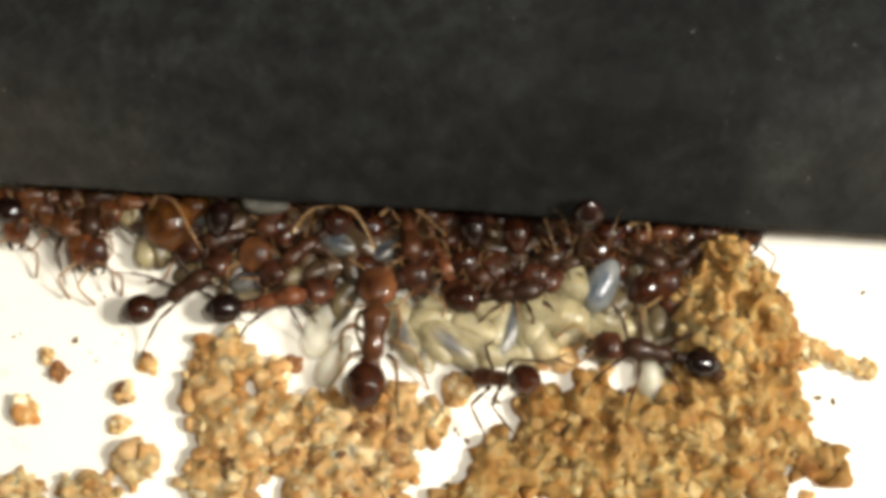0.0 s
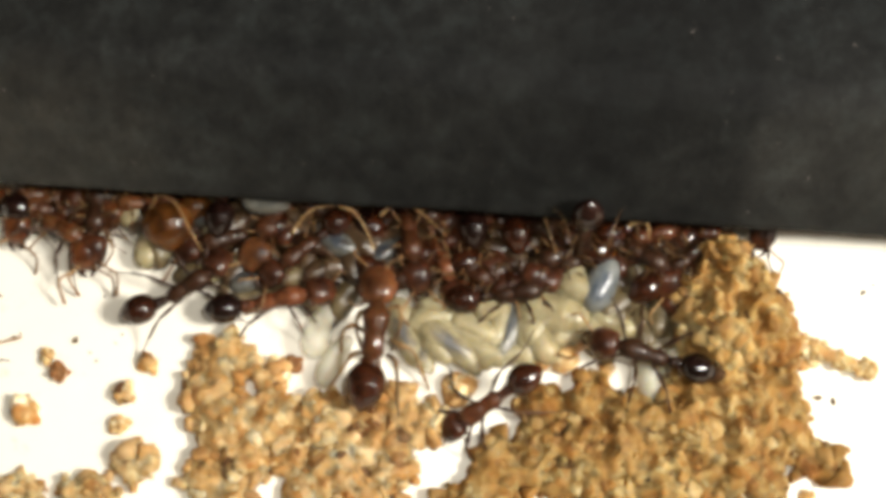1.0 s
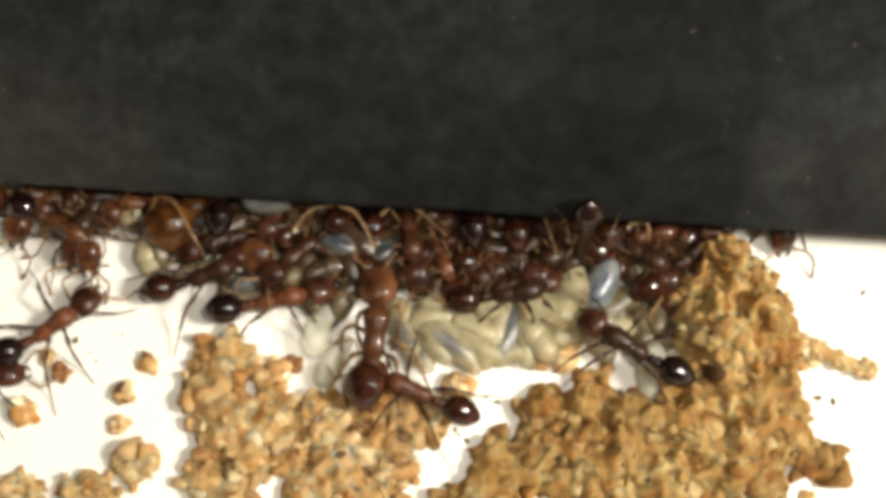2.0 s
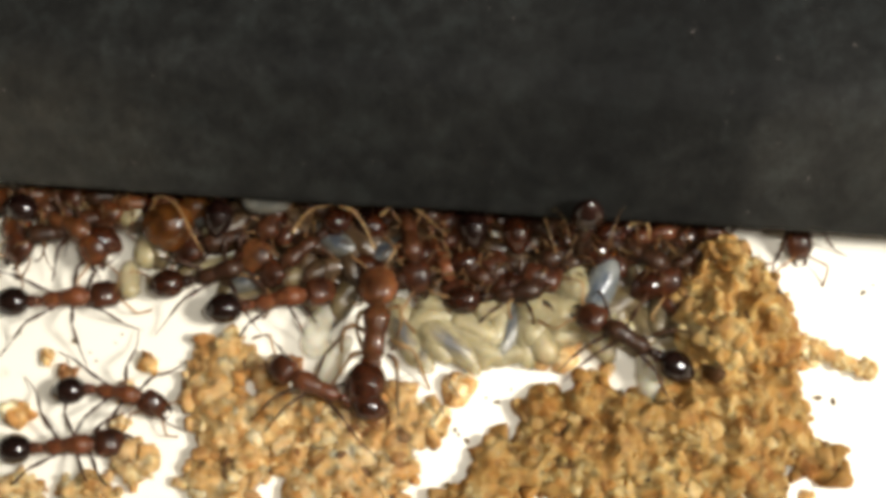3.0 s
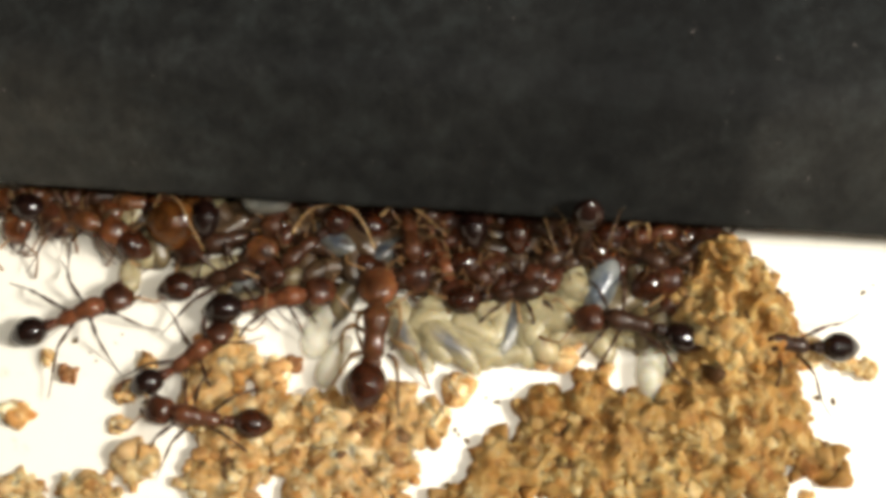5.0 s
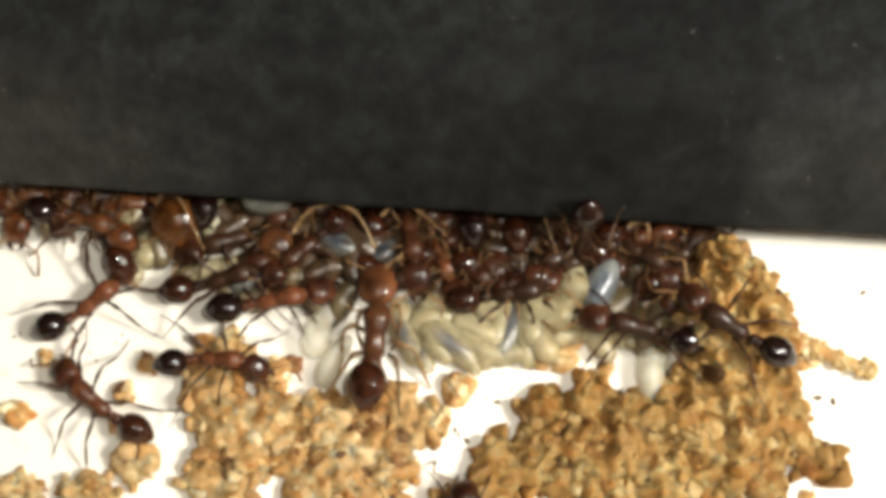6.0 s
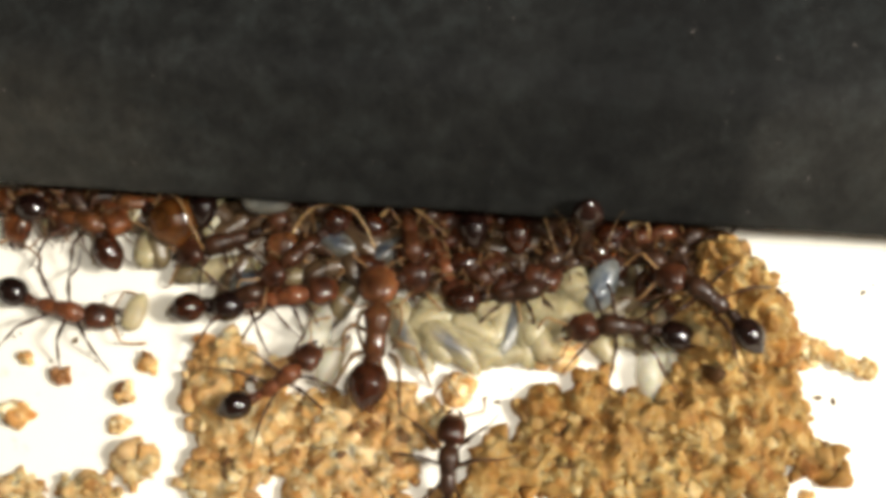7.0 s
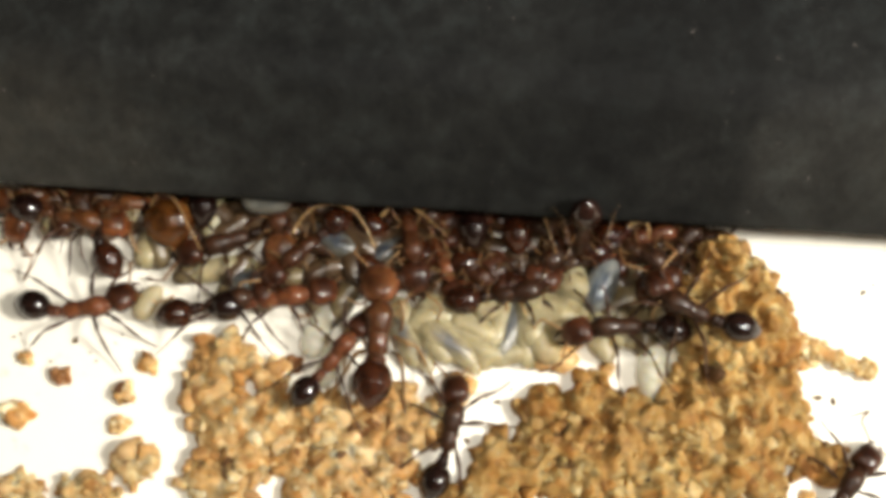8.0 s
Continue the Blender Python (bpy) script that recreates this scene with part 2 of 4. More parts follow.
# ---- setting: floor, tray walls, the dark cover ----
def slab(name, sx, sy, z0, z1, cx=0, cy=0):
    bm = bmesh.new()
    bmesh.ops.create_cube(bm, size=1)
    bmesh.ops.scale(bm, vec=(sx * MM, sy * MM, (z1 - z0) * MM), verts=bm.verts)
    bmesh.ops.translate(bm, vec=(cx * MM, cy * MM, (z0 + z1) / 2 * MM), verts=bm.verts)
    me = bpy.data.meshes.new(name)
    bm.to_mesh(me)
    bm.free()
    return me


floor = link("floor", slab("floor", 160, 160, -2, 0), white_plastic)
tagged(floor, "matt white plastic floor with faint dust", "floor", kind="structure")
for side, (sx, sy, cx, cy) in {"wall_east": (3, 166, 81.5, 0), "wall_west": (3, 166, -81.5, 0),
                               "wall_north": (160, 3, 0, 81.5), "wall_south": (160, 3, 0, -81.5)}.items():
    ob = link(side, slab(side, sx, sy, -2, 25, cx, cy), white_plastic)
    tagged(ob, "plain white plastic tray wall", "wall", kind="structure")


def cover():
    """A thick black plate: its back rests on the floor, its rounded front lip is propped on the sand mound."""
    depth, thick, r = 42.0, 4.4, 1.4
    outline = []
    for k in range(10):
        a = radians(90 + 55 * k / 9)
        outline.append((3.2 + r * math.cos(a), thick - r + r * math.sin(a)))
    for k in range(10):
        a = radians(145 + 125 * k / 9)
        outline.append((0.42 + 0.42 * math.cos(a), 0.42 + 0.42 * math.sin(a)))
    outline += [(depth, 0.0), (depth, thick)]
    verts, faces = [], []
    xs = np.linspace(-40, 40, 161)
    n = len(outline)
    for x in xs:
        for y, z in outline:
            wob = 0.06 * noise.noise((x * 0.5, z * 0.6, 3.0)) + 0.03 * noise.noise((x * 2.1, z * 2, 7.0))
            verts.append((x, y + (wob if y < 5 else 0), z + (0.04 * noise.noise((x * 0.8, y, 1.0)) if y < 5 and z > 1 else 0)))
    for i in range(len(xs) - 1):
        for k in range(n):
            j = (k + 1) % n
            faces.append((i * n + k, (i + 1) * n + k, (i + 1) * n + j, i * n + j))
    faces.append(tuple(range(n)))
    faces.append(tuple(range((len(xs) - 1) * n, len(xs) * n))[::-1])
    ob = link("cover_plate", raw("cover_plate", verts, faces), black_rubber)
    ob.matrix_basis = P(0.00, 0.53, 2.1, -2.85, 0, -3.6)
    return tagged(ob, "thick black rubber plate with dusty rounded edge", "cover")


cover()


# ---- sand ----
LEFT_PILE = [(-6.68, -3.3, 0.68, 0.58), (-7.15, -4.36, 0.86, 0.65), (-6.17, -3.92, 0.46, 0.6), (-7.15, -3.65, 0.61, 0.6), (-6.57, -5.57, 1.11, 0.72), (-5.21, -5.48, 1.07, 0.65), (-5.22, -4.38, 0.46, 0.5), (-3.72, -5.45, 0.98, 0.72), (-2.46, -6.17, 1.18, 0.65), (-1.36, -5.3, 0.86, 0.5), (-0.41, -5.47, 0.63, 0.43), (-1.6, -6.76, 0.98, 0.65), (-3.12, -7.1, 1.25, 0.72), (-6.05, -6.75, 0.92, 0.72), (-7.03, -7.26, 0.86, 0.5), (-4.14, -7.51, 0.71, 0.5), (-6.48, -8.1, 0.98, 0.58), (-2.76, -8.19, 1.34, 0.72), (-4.67, -6.62, 0.64, 0.58), (-2.14, -5.3, 0.5, 0.2)]
RIGHT_PILE = [(3.02, -5.15, 0.75, 0.8), (4.39, -5.07, 0.93, 0.9), (4.68, -6.28, 1.34, 1.2), (2.99, -6.27, 0.86, 0.9), (1.63, -6.85, 0.93, 0.7), (6.06, -5.77, 1.29, 1.1), (7.42, -5.44, 1.25, 1.3), (8.98, -5.09, 1.29, 1.2), (10.08, -4.55, 0.86, 0.9), (10.16, -5.93, 0.89, 0.9), (8.58, -6.61, 1.34, 1), (6.68, -7.28, 1.25, 1), (4.99, -7.61, 1.07, 0.9), (11.18, -6.59, 0.75, 0.55), (11.49, -6.62, 0.71, 0.5), (9.61, -7.09, 0.8, 0.6), (1.28, -7.69, 0.98, 0.7), (0.27, -7.76, 0.54, 0.5), (7.51, -4.21, 0.75, 0.9), (3.66, -7.27, 0.8, 0.8), (2.65, -7.09, 0.54, 0.6)]
MOUND = [(8.73, -1.36, 1.11, 2.3), (8.34, -2.41, 1.29, 2.2), (9.4, -2.13, 1.18, 2.1), (9.74, -3.05, 1.04, 1.6), (8.69, -3.48, 1.34, 1.6), (7.71, -3.02, 0.8, 1.3), (8.7, -0.62, 0.75, 2.1), (7.67, -1.62, 0.54, 1.5), (10.39, -3.68, 0.63, 0.9), (7.85, -4.05, 0.89, 1.1), (9.72, -2.38, 1, 1.9), (9.32, -1.36, 0.86, 2), (8.32, -0.52, 0.61, 2), (10.48, -5.15, 0.71, 0.8), (10.13, -2.88, 0.79, 1.3), (10.02, -1.99, 0.68, 1.6)]


def height(blobs, x, y):
    best = 0.0
    for cx, cy, r, h in blobs:
        rr = r * (1 + 0.26 * noise.noise((x * 1.1 + cx, y * 1.1, 0.0)) + 0.24 * noise.noise((x * 2.6, y * 2.6, 5.0)))
        q = ((x - cx) ** 2 + (y - cy) ** 2) / (rr * rr)
        if q < 1:
            best = max(best, h * (1 - q) ** 0.45)
    if best > 0:
        best *= min(1.15, max(0.0, 1 + 0.62 * noise.noise((x * 1.15, y * 1.15, 9.0)) + 0.3 * noise.noise((x * 2.9, y * 2.9, 2.0))))
    return best


def grain_shapes(count, rng):
    bm = bmesh.new()
    bmesh.ops.create_icosphere(bm, subdivisions=2, radius=1)
    v0 = np.array([v.co[:] for v in bm.verts])
    f0 = np.array([[v.index for v in f.verts] for f in bm.faces])
    bm.free()
    shapes = []
    for _ in range(count):
        v = v0.copy()
        for _cut in range(9):
            d = rng.normal(size=3)
            d /= np.linalg.norm(d)
            lim = rng.uniform(0.36, 0.7)
            over = np.maximum(v @ d - lim, 0)
            v = v - over[:, None] * d
        v *= np.array([1.5, rng.uniform(1.0, 1.4), rng.uniform(0.9, 1.2)])
        v += 0.012 * rng.normal(size=v.shape)
        shapes.append(v)
    return shapes, f0


RNG = np.random.default_rng(4)
SHAPES, TRIS = grain_shapes(22, RNG)


def grains_mesh(name, placed, bed=None, soft=True, skin=None):
    """One mesh from many grains: (x, y, z, radius), over a bed of finer sand."""
    vs, fs, base = [], [], 0
    if bed:
        vs, fs, base = [bed[0]], [bed[1]], len(bed[0])
    for x, y, z, r in placed:
        q = RNG.normal(size=4)
        q /= np.linalg.norm(q)
        a, b, c, d = q
        rot = np.array([[1 - 2 * (c * c + d * d), 2 * (b * c - a * d), 2 * (b * d + a * c)],
                        [2 * (b * c + a * d), 1 - 2 * (b * b + d * d), 2 * (c * d - a * b)],
                        [2 * (b * d - a * c), 2 * (c * d + a * b), 1 - 2 * (b * b + c * c)]])
        v = SHAPES[RNG.integers(len(SHAPES))] @ rot.T * r
        v = v + (x, y, max(z, r * 0.75))
        vs.append(v)
        fs.append(TRIS + base)
        base += len(v)
    v, f = np.concatenate(vs) * MM, np.concatenate(fs)
    me = bpy.data.meshes.new(name)
    me.vertices.add(len(v))
    me.vertices.foreach_set("co", v.ravel())
    me.loops.add(len(f) * 3)
    me.loops.foreach_set("vertex_index", f.ravel())
    me.polygons.add(len(f))
    me.polygons.foreach_set("loop_start", np.arange(0, len(f) * 3, 3))
    me.polygons.foreach_set("use_smooth", [soft] * len(f))
    if bed:
        me.materials.append(skin)
        me.materials.append(fine_dry_sand if skin is dry_sand else fine_sand)
        me.polygons.foreach_set("material_index", [1] * len(bed[1]) + [0] * (len(f) - len(bed[1])))
    me.update(calc_edges=True)
    return me


def scatter(blobs, spacing, rmin, rmax, fill=True, lift=0.0):
    b = np.array(blobs)
    x0, x1 = (b[:, 0] - b[:, 2]).min() - 0.4, (b[:, 0] + b[:, 2]).max() + 0.4
    y0, y1 = (b[:, 1] - b[:, 2]).min() - 0.4, (b[:, 1] + b[:, 2]).max() + 0.4
    placed = []
    x = x0
    while x < x1:
        y = y0
        while y < y1:
            gx, gy = x + RNG.uniform(-0.5, 0.5) * spacing, y + RNG.uniform(-0.5, 0.5) * spacing
            h = height(blobs, gx, gy)
            if h > 0.12:
                r = rmin + (rmax - rmin) * RNG.random() ** 1.9
                placed.append((gx, gy, h + r * (lift - RNG.uniform(0.62, 0.95)), r))
                z = h - 0.4
                while fill and z > 0.1:
                    placed.append((gx + RNG.uniform(-0.1, 0.1), gy + RNG.uniform(-0.1, 0.1), z, 0.2))
                    z -= 0.45
            y += spacing
        x += spacing
    return placed


def sand_bed(blobs):
    """The fine sand between the grains, as a lumpy sheet."""
    b, g = np.array(blobs), 0.085
    xs = np.arange((b[:, 0] - b[:, 2]).min() - 0.3, (b[:, 0] + b[:, 2]).max() + 0.3, g)
    ys = np.arange((b[:, 1] - b[:, 2]).min() - 0.3, (b[:, 1] + b[:, 2]).max() + 0.3, g)
    ids, verts, tris = {}, [], []
    for i, x in enumerate(xs):
        for j, y in enumerate(ys):
            h = height(blobs, x, y)
            if h > 0.2:
                ids[i, j] = len(verts)
                lump = 0.11 * noise.noise((x * 2.4, y * 2.4, 1.0)) + 0.06 * noise.noise((x * 4.6, y * 4.6, 6.0)) + 0.03 * noise.noise((x * 8, y * 8, 3.0))
                verts.append((x + 0.03 * noise.noise((x * 7, y * 7, 8.0)), y + 0.03 * noise.noise((x * 7, y * 7, 4.0)), max(0.02, h + 0.07 + lump)))
    for i, j in ids:
        a, b2, c, d = (ids.get(k) for k in ((i, j), (i + 1, j), (i + 1, j + 1), (i, j + 1)))
        if None not in (b2, c, d):
            tris += [(a, b2, c), (a, c, d)]
    return np.array(verts), np.array(tris)


def sand_pile(name, blobs, label, skin=None):
    placed = scatter(blobs, 0.31, 0.19, 0.42) + scatter(blobs, 0.34, 0.07, 0.15, False, 0.5)
    ob = link(name, grains_mesh(name, placed, sand_bed(blobs), skin=skin or sand), skin or sand)
    return tagged(ob, label, "sand", kind="stuff")


sand_pile("sand_pile", LEFT_PILE, "loose pile of pale tan sand grains on white floor", dry_sand)
sand_pile("sand_pile", RIGHT_PILE, "spread pile of orange-brown sand grains on white floor")
sand_pile("sand_mound", MOUND, "tall clump of orange sand grains propping the cover")

HEAP = "small heap of tan sand grains on white floor"
sand_pile("sand_heap", [(-12.95, -7.56, 0.61, 0.5), (-12.42, -7.84, 0.64, 0.5), (-13.17, -7.85, 0.71, 0.6)], HEAP, dry_sand)
sand_pile("sand_heap", [(-11, -7.63, 0.5, 0.5), (-10.48, -7.56, 0.61, 0.6), (-10.05, -7.84, 0.54, 0.5), (-10.71, -7.93, 0.71, 0.6)], HEAP, dry_sand)
sand_pile("sand_heap", [(-9.4, -6.89, 0.54, 0.5), (-8.97, -6.78, 0.46, 0.45), (-9.2, -6.44, 0.36, 0.4), (-9.6, -6.66, 0.32, 0.35)], HEAP, dry_sand)


def single_grain(v, name="grain"):
    return raw(name, [tuple(c) for c in v], [tuple(int(i) for i in t) for t in TRIS])


GRAINS = {skin.name: [single_grain(v) for v in SHAPES[:10]] for skin in (pale_sand, straw_sand, dark_sand)}


def stick_grain(root, skin, x, y, z, r, floor=True):
    """One grain glued to a pellet or stick."""
    me = GRAINS[skin.name][RNG.integers(10)]
    ob = link("grain", me, skin, root, at=P(x, y, max(z, r * 0.6) if floor else z, RNG.uniform(-35, 35), RNG.uniform(-35, 35), RNG.uniform(0, 360)))
    ob.scale = (r, r, r)


def pellet(x, y, size, label, skin=None):
    """A few grains stuck together in one lump."""
    root = new("sand_pellet")
    root.matrix_basis = P(x, y, 0, 0, 0, RNG.uniform(0, 360))
    for k in range(int(5 + size * 10)):
        a, q = RNG.uniform(0, 2 * math.pi), RNG.random()
        stick_grain(root, skin or pale_sand, 0.6 * size * q * math.cos(a), 0.34 * size * q * math.sin(a),
                    size * 0.5 * (1 - q) * RNG.uniform(0.3, 1.0), size * RNG.uniform(0.4, 0.66))
    return tagged(root, label, "sand pellet", group="sand pellets on the floor")


PEL = "small orange-brown pellet of stuck sand grains"
pellet_pushed = pellet(-12.18, -3.42, 0.34, PEL)
pellet_dark = pellet(-11.82, -3.95, 0.40, "small dark brown pellet of stuck sand grains", dark_sand)
pellet(-4.61, -3.69, 0.36, "small reddish brown pellet of stuck sand grains", dark_sand)
pellet_pale = pellet(-12.81, -5.14, 0.58, "pale tan pellet of stuck sand grains")
for x, y, size in ((-9.76, -4.69, 0.45), (-9.87, -5.63, 0.36), (-9.33, -6.11, 0.24), (-9.08, -3.71, 0.44),
                   (0.54, -4.39, 0.7), (5.08, -3.87, 0.32), (2.82, -3.07, 0.55), (3.52, -3.25, 0.85), (11.25, -3.64, 0.34), (11.00, -7.71, 0.3)):
    pellet(x, y, size, PEL)
pellet(-5.13, -4.13, 0.66, "tan pellet of stuck sand grains beside the sand pile")


for x, y, size in ((-11.39, -2.94, 0.10), (13.21, -1.41, 0.07), (1.66, -4.87, 0.09), (11.98, -4.87, 0.10), (0.71, -6.04, 0.08), (-12.13, -3.60, 0.05),
                   (0.36, -5.70, 0.07), (-0.24, -6.21, 0.12), (1.32, -4.74, 0.06), (-10.60, -1.54, 0.04), (-10.73, -3.60, 0.045), (-10.92, -3.33, 0.035), (-10.15, -3.03, 0.035), (-13.33, -2.84, 0.05), (-13.14, -2.71, 0.035), (-9.96, -2.75, 0.045), (11.49, -4.76, 0.12), (0.48, -5.87, 0.06), (2.10, -4.48, 0.05), (13.12, -1.48, 0.045), (13.50, -1.18, 0.05), (-2.47, -6.90, 0.08), (5.49, -4.57, 0.09)):
    crumb = link("crumb", single_grain(SHAPES[RNG.integers(10)] * size, "crumb"), grit, at=P(x, y, size * 0.55, 0, 0, RNG.uniform(0, 360)))
    tagged(crumb, "tiny dark crumb lying on white floor", "crumb", group="crumbs on the floor")


def straw():
    """A short stick crusted with sand, leaning against the mound."""
    a, b = Vector((10.45, -2.90, 0.5)), Vector((13.26, -4.04, 0.33))
    along = (b - a).normalized()
    side = along.cross(Vector((0, 0, 1)))
    n = 30
    ob = new("sand_stick")
    link("twig", tube("twig", [tuple(a.lerp(b, k / (n - 1))) for k in range(n)],
                      [(0.24 - 0.05 * k / n) * (1 + 0.15 * noise.noise((k * 0.3, 2.0, 0))) for k in range(n)], 12), straw_sand, ob)
    for k in range(110):
        u, w = RNG.random(), RNG.uniform(0, 2 * math.pi)
        reach = (0.25 - 0.06 * u) * (1 + 0.4 * noise.noise((u * 5.0, 2.0, 0)))
        p = a.lerp(b, u) + side * reach * math.cos(w) + Vector((0, 0, reach * math.sin(w) * 0.8))
        stick_grain(ob, straw_sand, p.x, p.y, p.z, RNG.uniform(0.07, 0.15), False)
    return tagged(ob, "thin stick crusted with tan sand grains", "stick")


straw()


# ---- larvae ----
def larva(x, y, z, turn, length, girth, bend, gut=True, label="pale cream larva with grey gut, lying in the brood pile", skin=None):
    """A soft, ringed, bent grub; the dark gut shows through its back."""
    def body(name, scale, lift, lo, hi):
        verts, faces, seg, n = [], [], 14, 34
        for i in range(n):
            s = lo + (hi - lo) * i / (n - 1)
            e = (i / (n - 1)) * 2 - 1
            fat = max(0.0, 1 - abs(e) ** 2.6) ** 0.5 * (1.0 - 0.25 * s)
            ring = 1 + 0.028 * math.sin(s * 12 * 2 * math.pi)
            r = max(0.004, girth * scale * fat * ring * (1 + 0.1 * noise.noise((s * 3.2, x * 3.0, y * 3.0))))
            a = bend * (s - 0.5)
            rad = length / max(bend, 1e-3)
            cx, cy = rad * math.sin(a), rad * (math.cos(a) - 1)
            for k in range(seg):
                w = 2 * math.pi * k / seg
                rw = r * (1 + 0.12 * noise.noise((s * 2.5 + x, 1.3 * math.cos(w), 1.3 * math.sin(w))))
                verts.append((cx + rw * math.cos(w) * math.sin(a), cy + rw * math.cos(w) * math.cos(a), girth + lift + rw * math.sin(w) * 0.92))
        for i in range(n - 1):
            for k in range(seg):
                j = (k + 1) % seg
                faces.append((i * seg + k, i * seg + j, (i + 1) * seg + j, (i + 1) * seg + k))
        faces.append(tuple(range(seg))[::-1])
        faces.append(tuple(range((n - 1) * seg, n * seg)))
        return raw(name, verts, faces)
    girth *= 1.12
    root = new("larva")
    root.matrix_basis = P(x, y, z, RNG.uniform(-8, 8), RNG.uniform(-8, 8), turn)
    link("body", body("body", 1.0, 0.0, 0.0, 1.0), skin or (gut_skin if gut else cream_skin), root)
    if gut:
        link("gut", body("gut", 0.5, girth * 0.3, 0.22, 0.78), grey_gut, root, "blue-grey gut showing through the skin")
    return tagged(root, label, "larva", group="brood pile")


CREAM = "pale cream larva lying in the brood pile"
larva(-3.85, -2.75, 0, 70, 1.9, 0.46, 0.9, False, "translucent pale larva lying beside the large ant", ghost_skin)
larva(-3.39, -3.60, 0, 60, 1.9, 0.36, 0.7, False, "translucent pale larva lying beside the large ant", ghost_skin)
larva(-1.08, -2.94, 0, -65, 2.1, 0.42, 0.5)
larva(0.23, -3.13, 0.05, -36, 2.4, 0.46, 0.5)
larva(1.02, -2.66, 0.2, -25, 1.7, 0.4, 0.6, False, CREAM)
larva(2.10, -2.80, 0.05, -107, 2.0, 0.38, 0.4, True, "grey segmented larva with pale skin", slate_skin)
larva(2.97, -2.55, 0, 60, 1.9, 0.5, 0.5, False, CREAM)
larva(-0.38, -2.33, 0.2, 12, 1.6, 0.36, 0.6, False, CREAM)
larva(1.32, -2.14, 0.5, 20, 0.8, 0.32, 0.4, False, "small glossy cream larva on the brood heap")
larva(-0.73, -3.52, 0, -50, 1.4, 0.34, 0.6)
larva(0.83, -3.53, 0, -60, 1.3, 0.36, 0.5)
larva(1.46, -3.18, 0, 70, 1.6, 0.38, 0.6, False, CREAM)
larva(3.77, -1.76, 0.1, -80, 2.3, 0.45, 0.4, False, CREAM)
larva(0.02, -2.01, 0.1, -15, 1.7, 0.4, 0.6, False, CREAM)
larva(0.63, -2.80, 0.0, -10, 2.0, 0.45, 0.5, False, CREAM)
larva(2.54, -3.15, 0, -75, 1.5, 0.4, 0.5, False, CREAM)
larva(-0.42, -2.98, 0, -50, 2.2, 0.44, 0.4, False, CREAM)
larva(-0.07, -2.62, 0, -30, 2.2, 0.44, 0.4, False, CREAM)
larva(1.67, -2.53, 0, -100, 2.0, 0.44, 0.4, False, CREAM)
larva(1.14, -3.32, 0, -20, 1.8, 0.4, 0.4, False, CREAM)
larva(2.54, -2.45, 0, -95, 2.0, 0.46, 0.4, False, CREAM)
larva(-1.20, -2.43, 0, -80, 1.7, 0.38, 0.4, False, CREAM)
larva(4.14, -1.36, 0.35, -75, 1.7, 0.42, 0.5, False, CREAM)
larva(5.24, -2.28, 0.1, -70, 1.9, 0.42, 0.5, False, CREAM)
larva(6.31, -4.24, 0, 80, 1.5, 0.42, 0.4, False, "translucent greyish larva at the mound's foot", ghost_skin)
larva(3.45, -2.26, 0.0, 160, 2.4, 0.62, 0.6, False, CREAM)
larva(3.00, -3.07, 0.0, 120, 1.6, 0.5, 0.6, False, CREAM)
larva(4.32, -1.48, 0.25, 150, 1.7, 0.55, 0.7, False, CREAM)
larva(4.8, -1.30, 0.5, 65, 1.8, 0.5, 0.6, True, "glossy wet larva with blue-grey gut among the brood", wet_skin)
larva(5.90, -2.71, 0.0, 60, 1.4, 0.36, 0.7)
larva(3.97, -2.75, 0.0, 20, 1.9, 0.45, 0.6, False, CREAM)
larva(4.76, -2.89, 0.0, 110, 1.9, 0.42, 0.7, False, CREAM)
larva(5.21, -2.44, 0.1, 150, 1.8, 0.42, 0.7, False, CREAM)
larva(2.12, -3.42, 0.0, 10, 1.6, 0.36, 0.7, False, CREAM)
larva(6.39, -3.78, 0.0, 80, 1.7, 0.45, 0.5, False, "translucent greyish larva at the mound's foot", ghost_skin)
larva(7.00, -3.69, 0.0, 100, 1.2, 0.34, 0.5, False, CREAM, ghost_skin)
# larvae filling the gaps; their darkened skins stand in for shade
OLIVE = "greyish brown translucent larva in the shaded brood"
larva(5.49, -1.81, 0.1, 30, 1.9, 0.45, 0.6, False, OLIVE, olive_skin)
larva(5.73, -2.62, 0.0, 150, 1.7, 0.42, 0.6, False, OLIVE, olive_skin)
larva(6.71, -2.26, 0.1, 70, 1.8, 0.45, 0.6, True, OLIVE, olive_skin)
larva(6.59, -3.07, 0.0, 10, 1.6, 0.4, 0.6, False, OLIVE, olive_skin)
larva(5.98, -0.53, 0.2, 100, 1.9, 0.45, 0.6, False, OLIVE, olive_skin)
larva(-2.22, 0.20, 0.2, 100, 1.9, 0.42, 0.6, False, OLIVE, gap_shade_skin)
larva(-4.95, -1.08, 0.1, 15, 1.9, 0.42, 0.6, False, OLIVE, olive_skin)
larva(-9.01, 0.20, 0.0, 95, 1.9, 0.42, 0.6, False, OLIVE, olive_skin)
larva(-3.66, -0.83, 0.2, 20, 1.7, 0.4, 0.6, False, OLIVE, gap_shade_skin)
larva(-2.87, -0.57, 0.3, 100, 1.8, 0.42, 0.6, False, OLIVE, gap_shade_skin)
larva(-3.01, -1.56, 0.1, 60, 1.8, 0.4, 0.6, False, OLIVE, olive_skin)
larva(-2.61, 0.08, 0.4, 130, 1.6, 0.4, 0.6, False, OLIVE, gap_shade_skin)
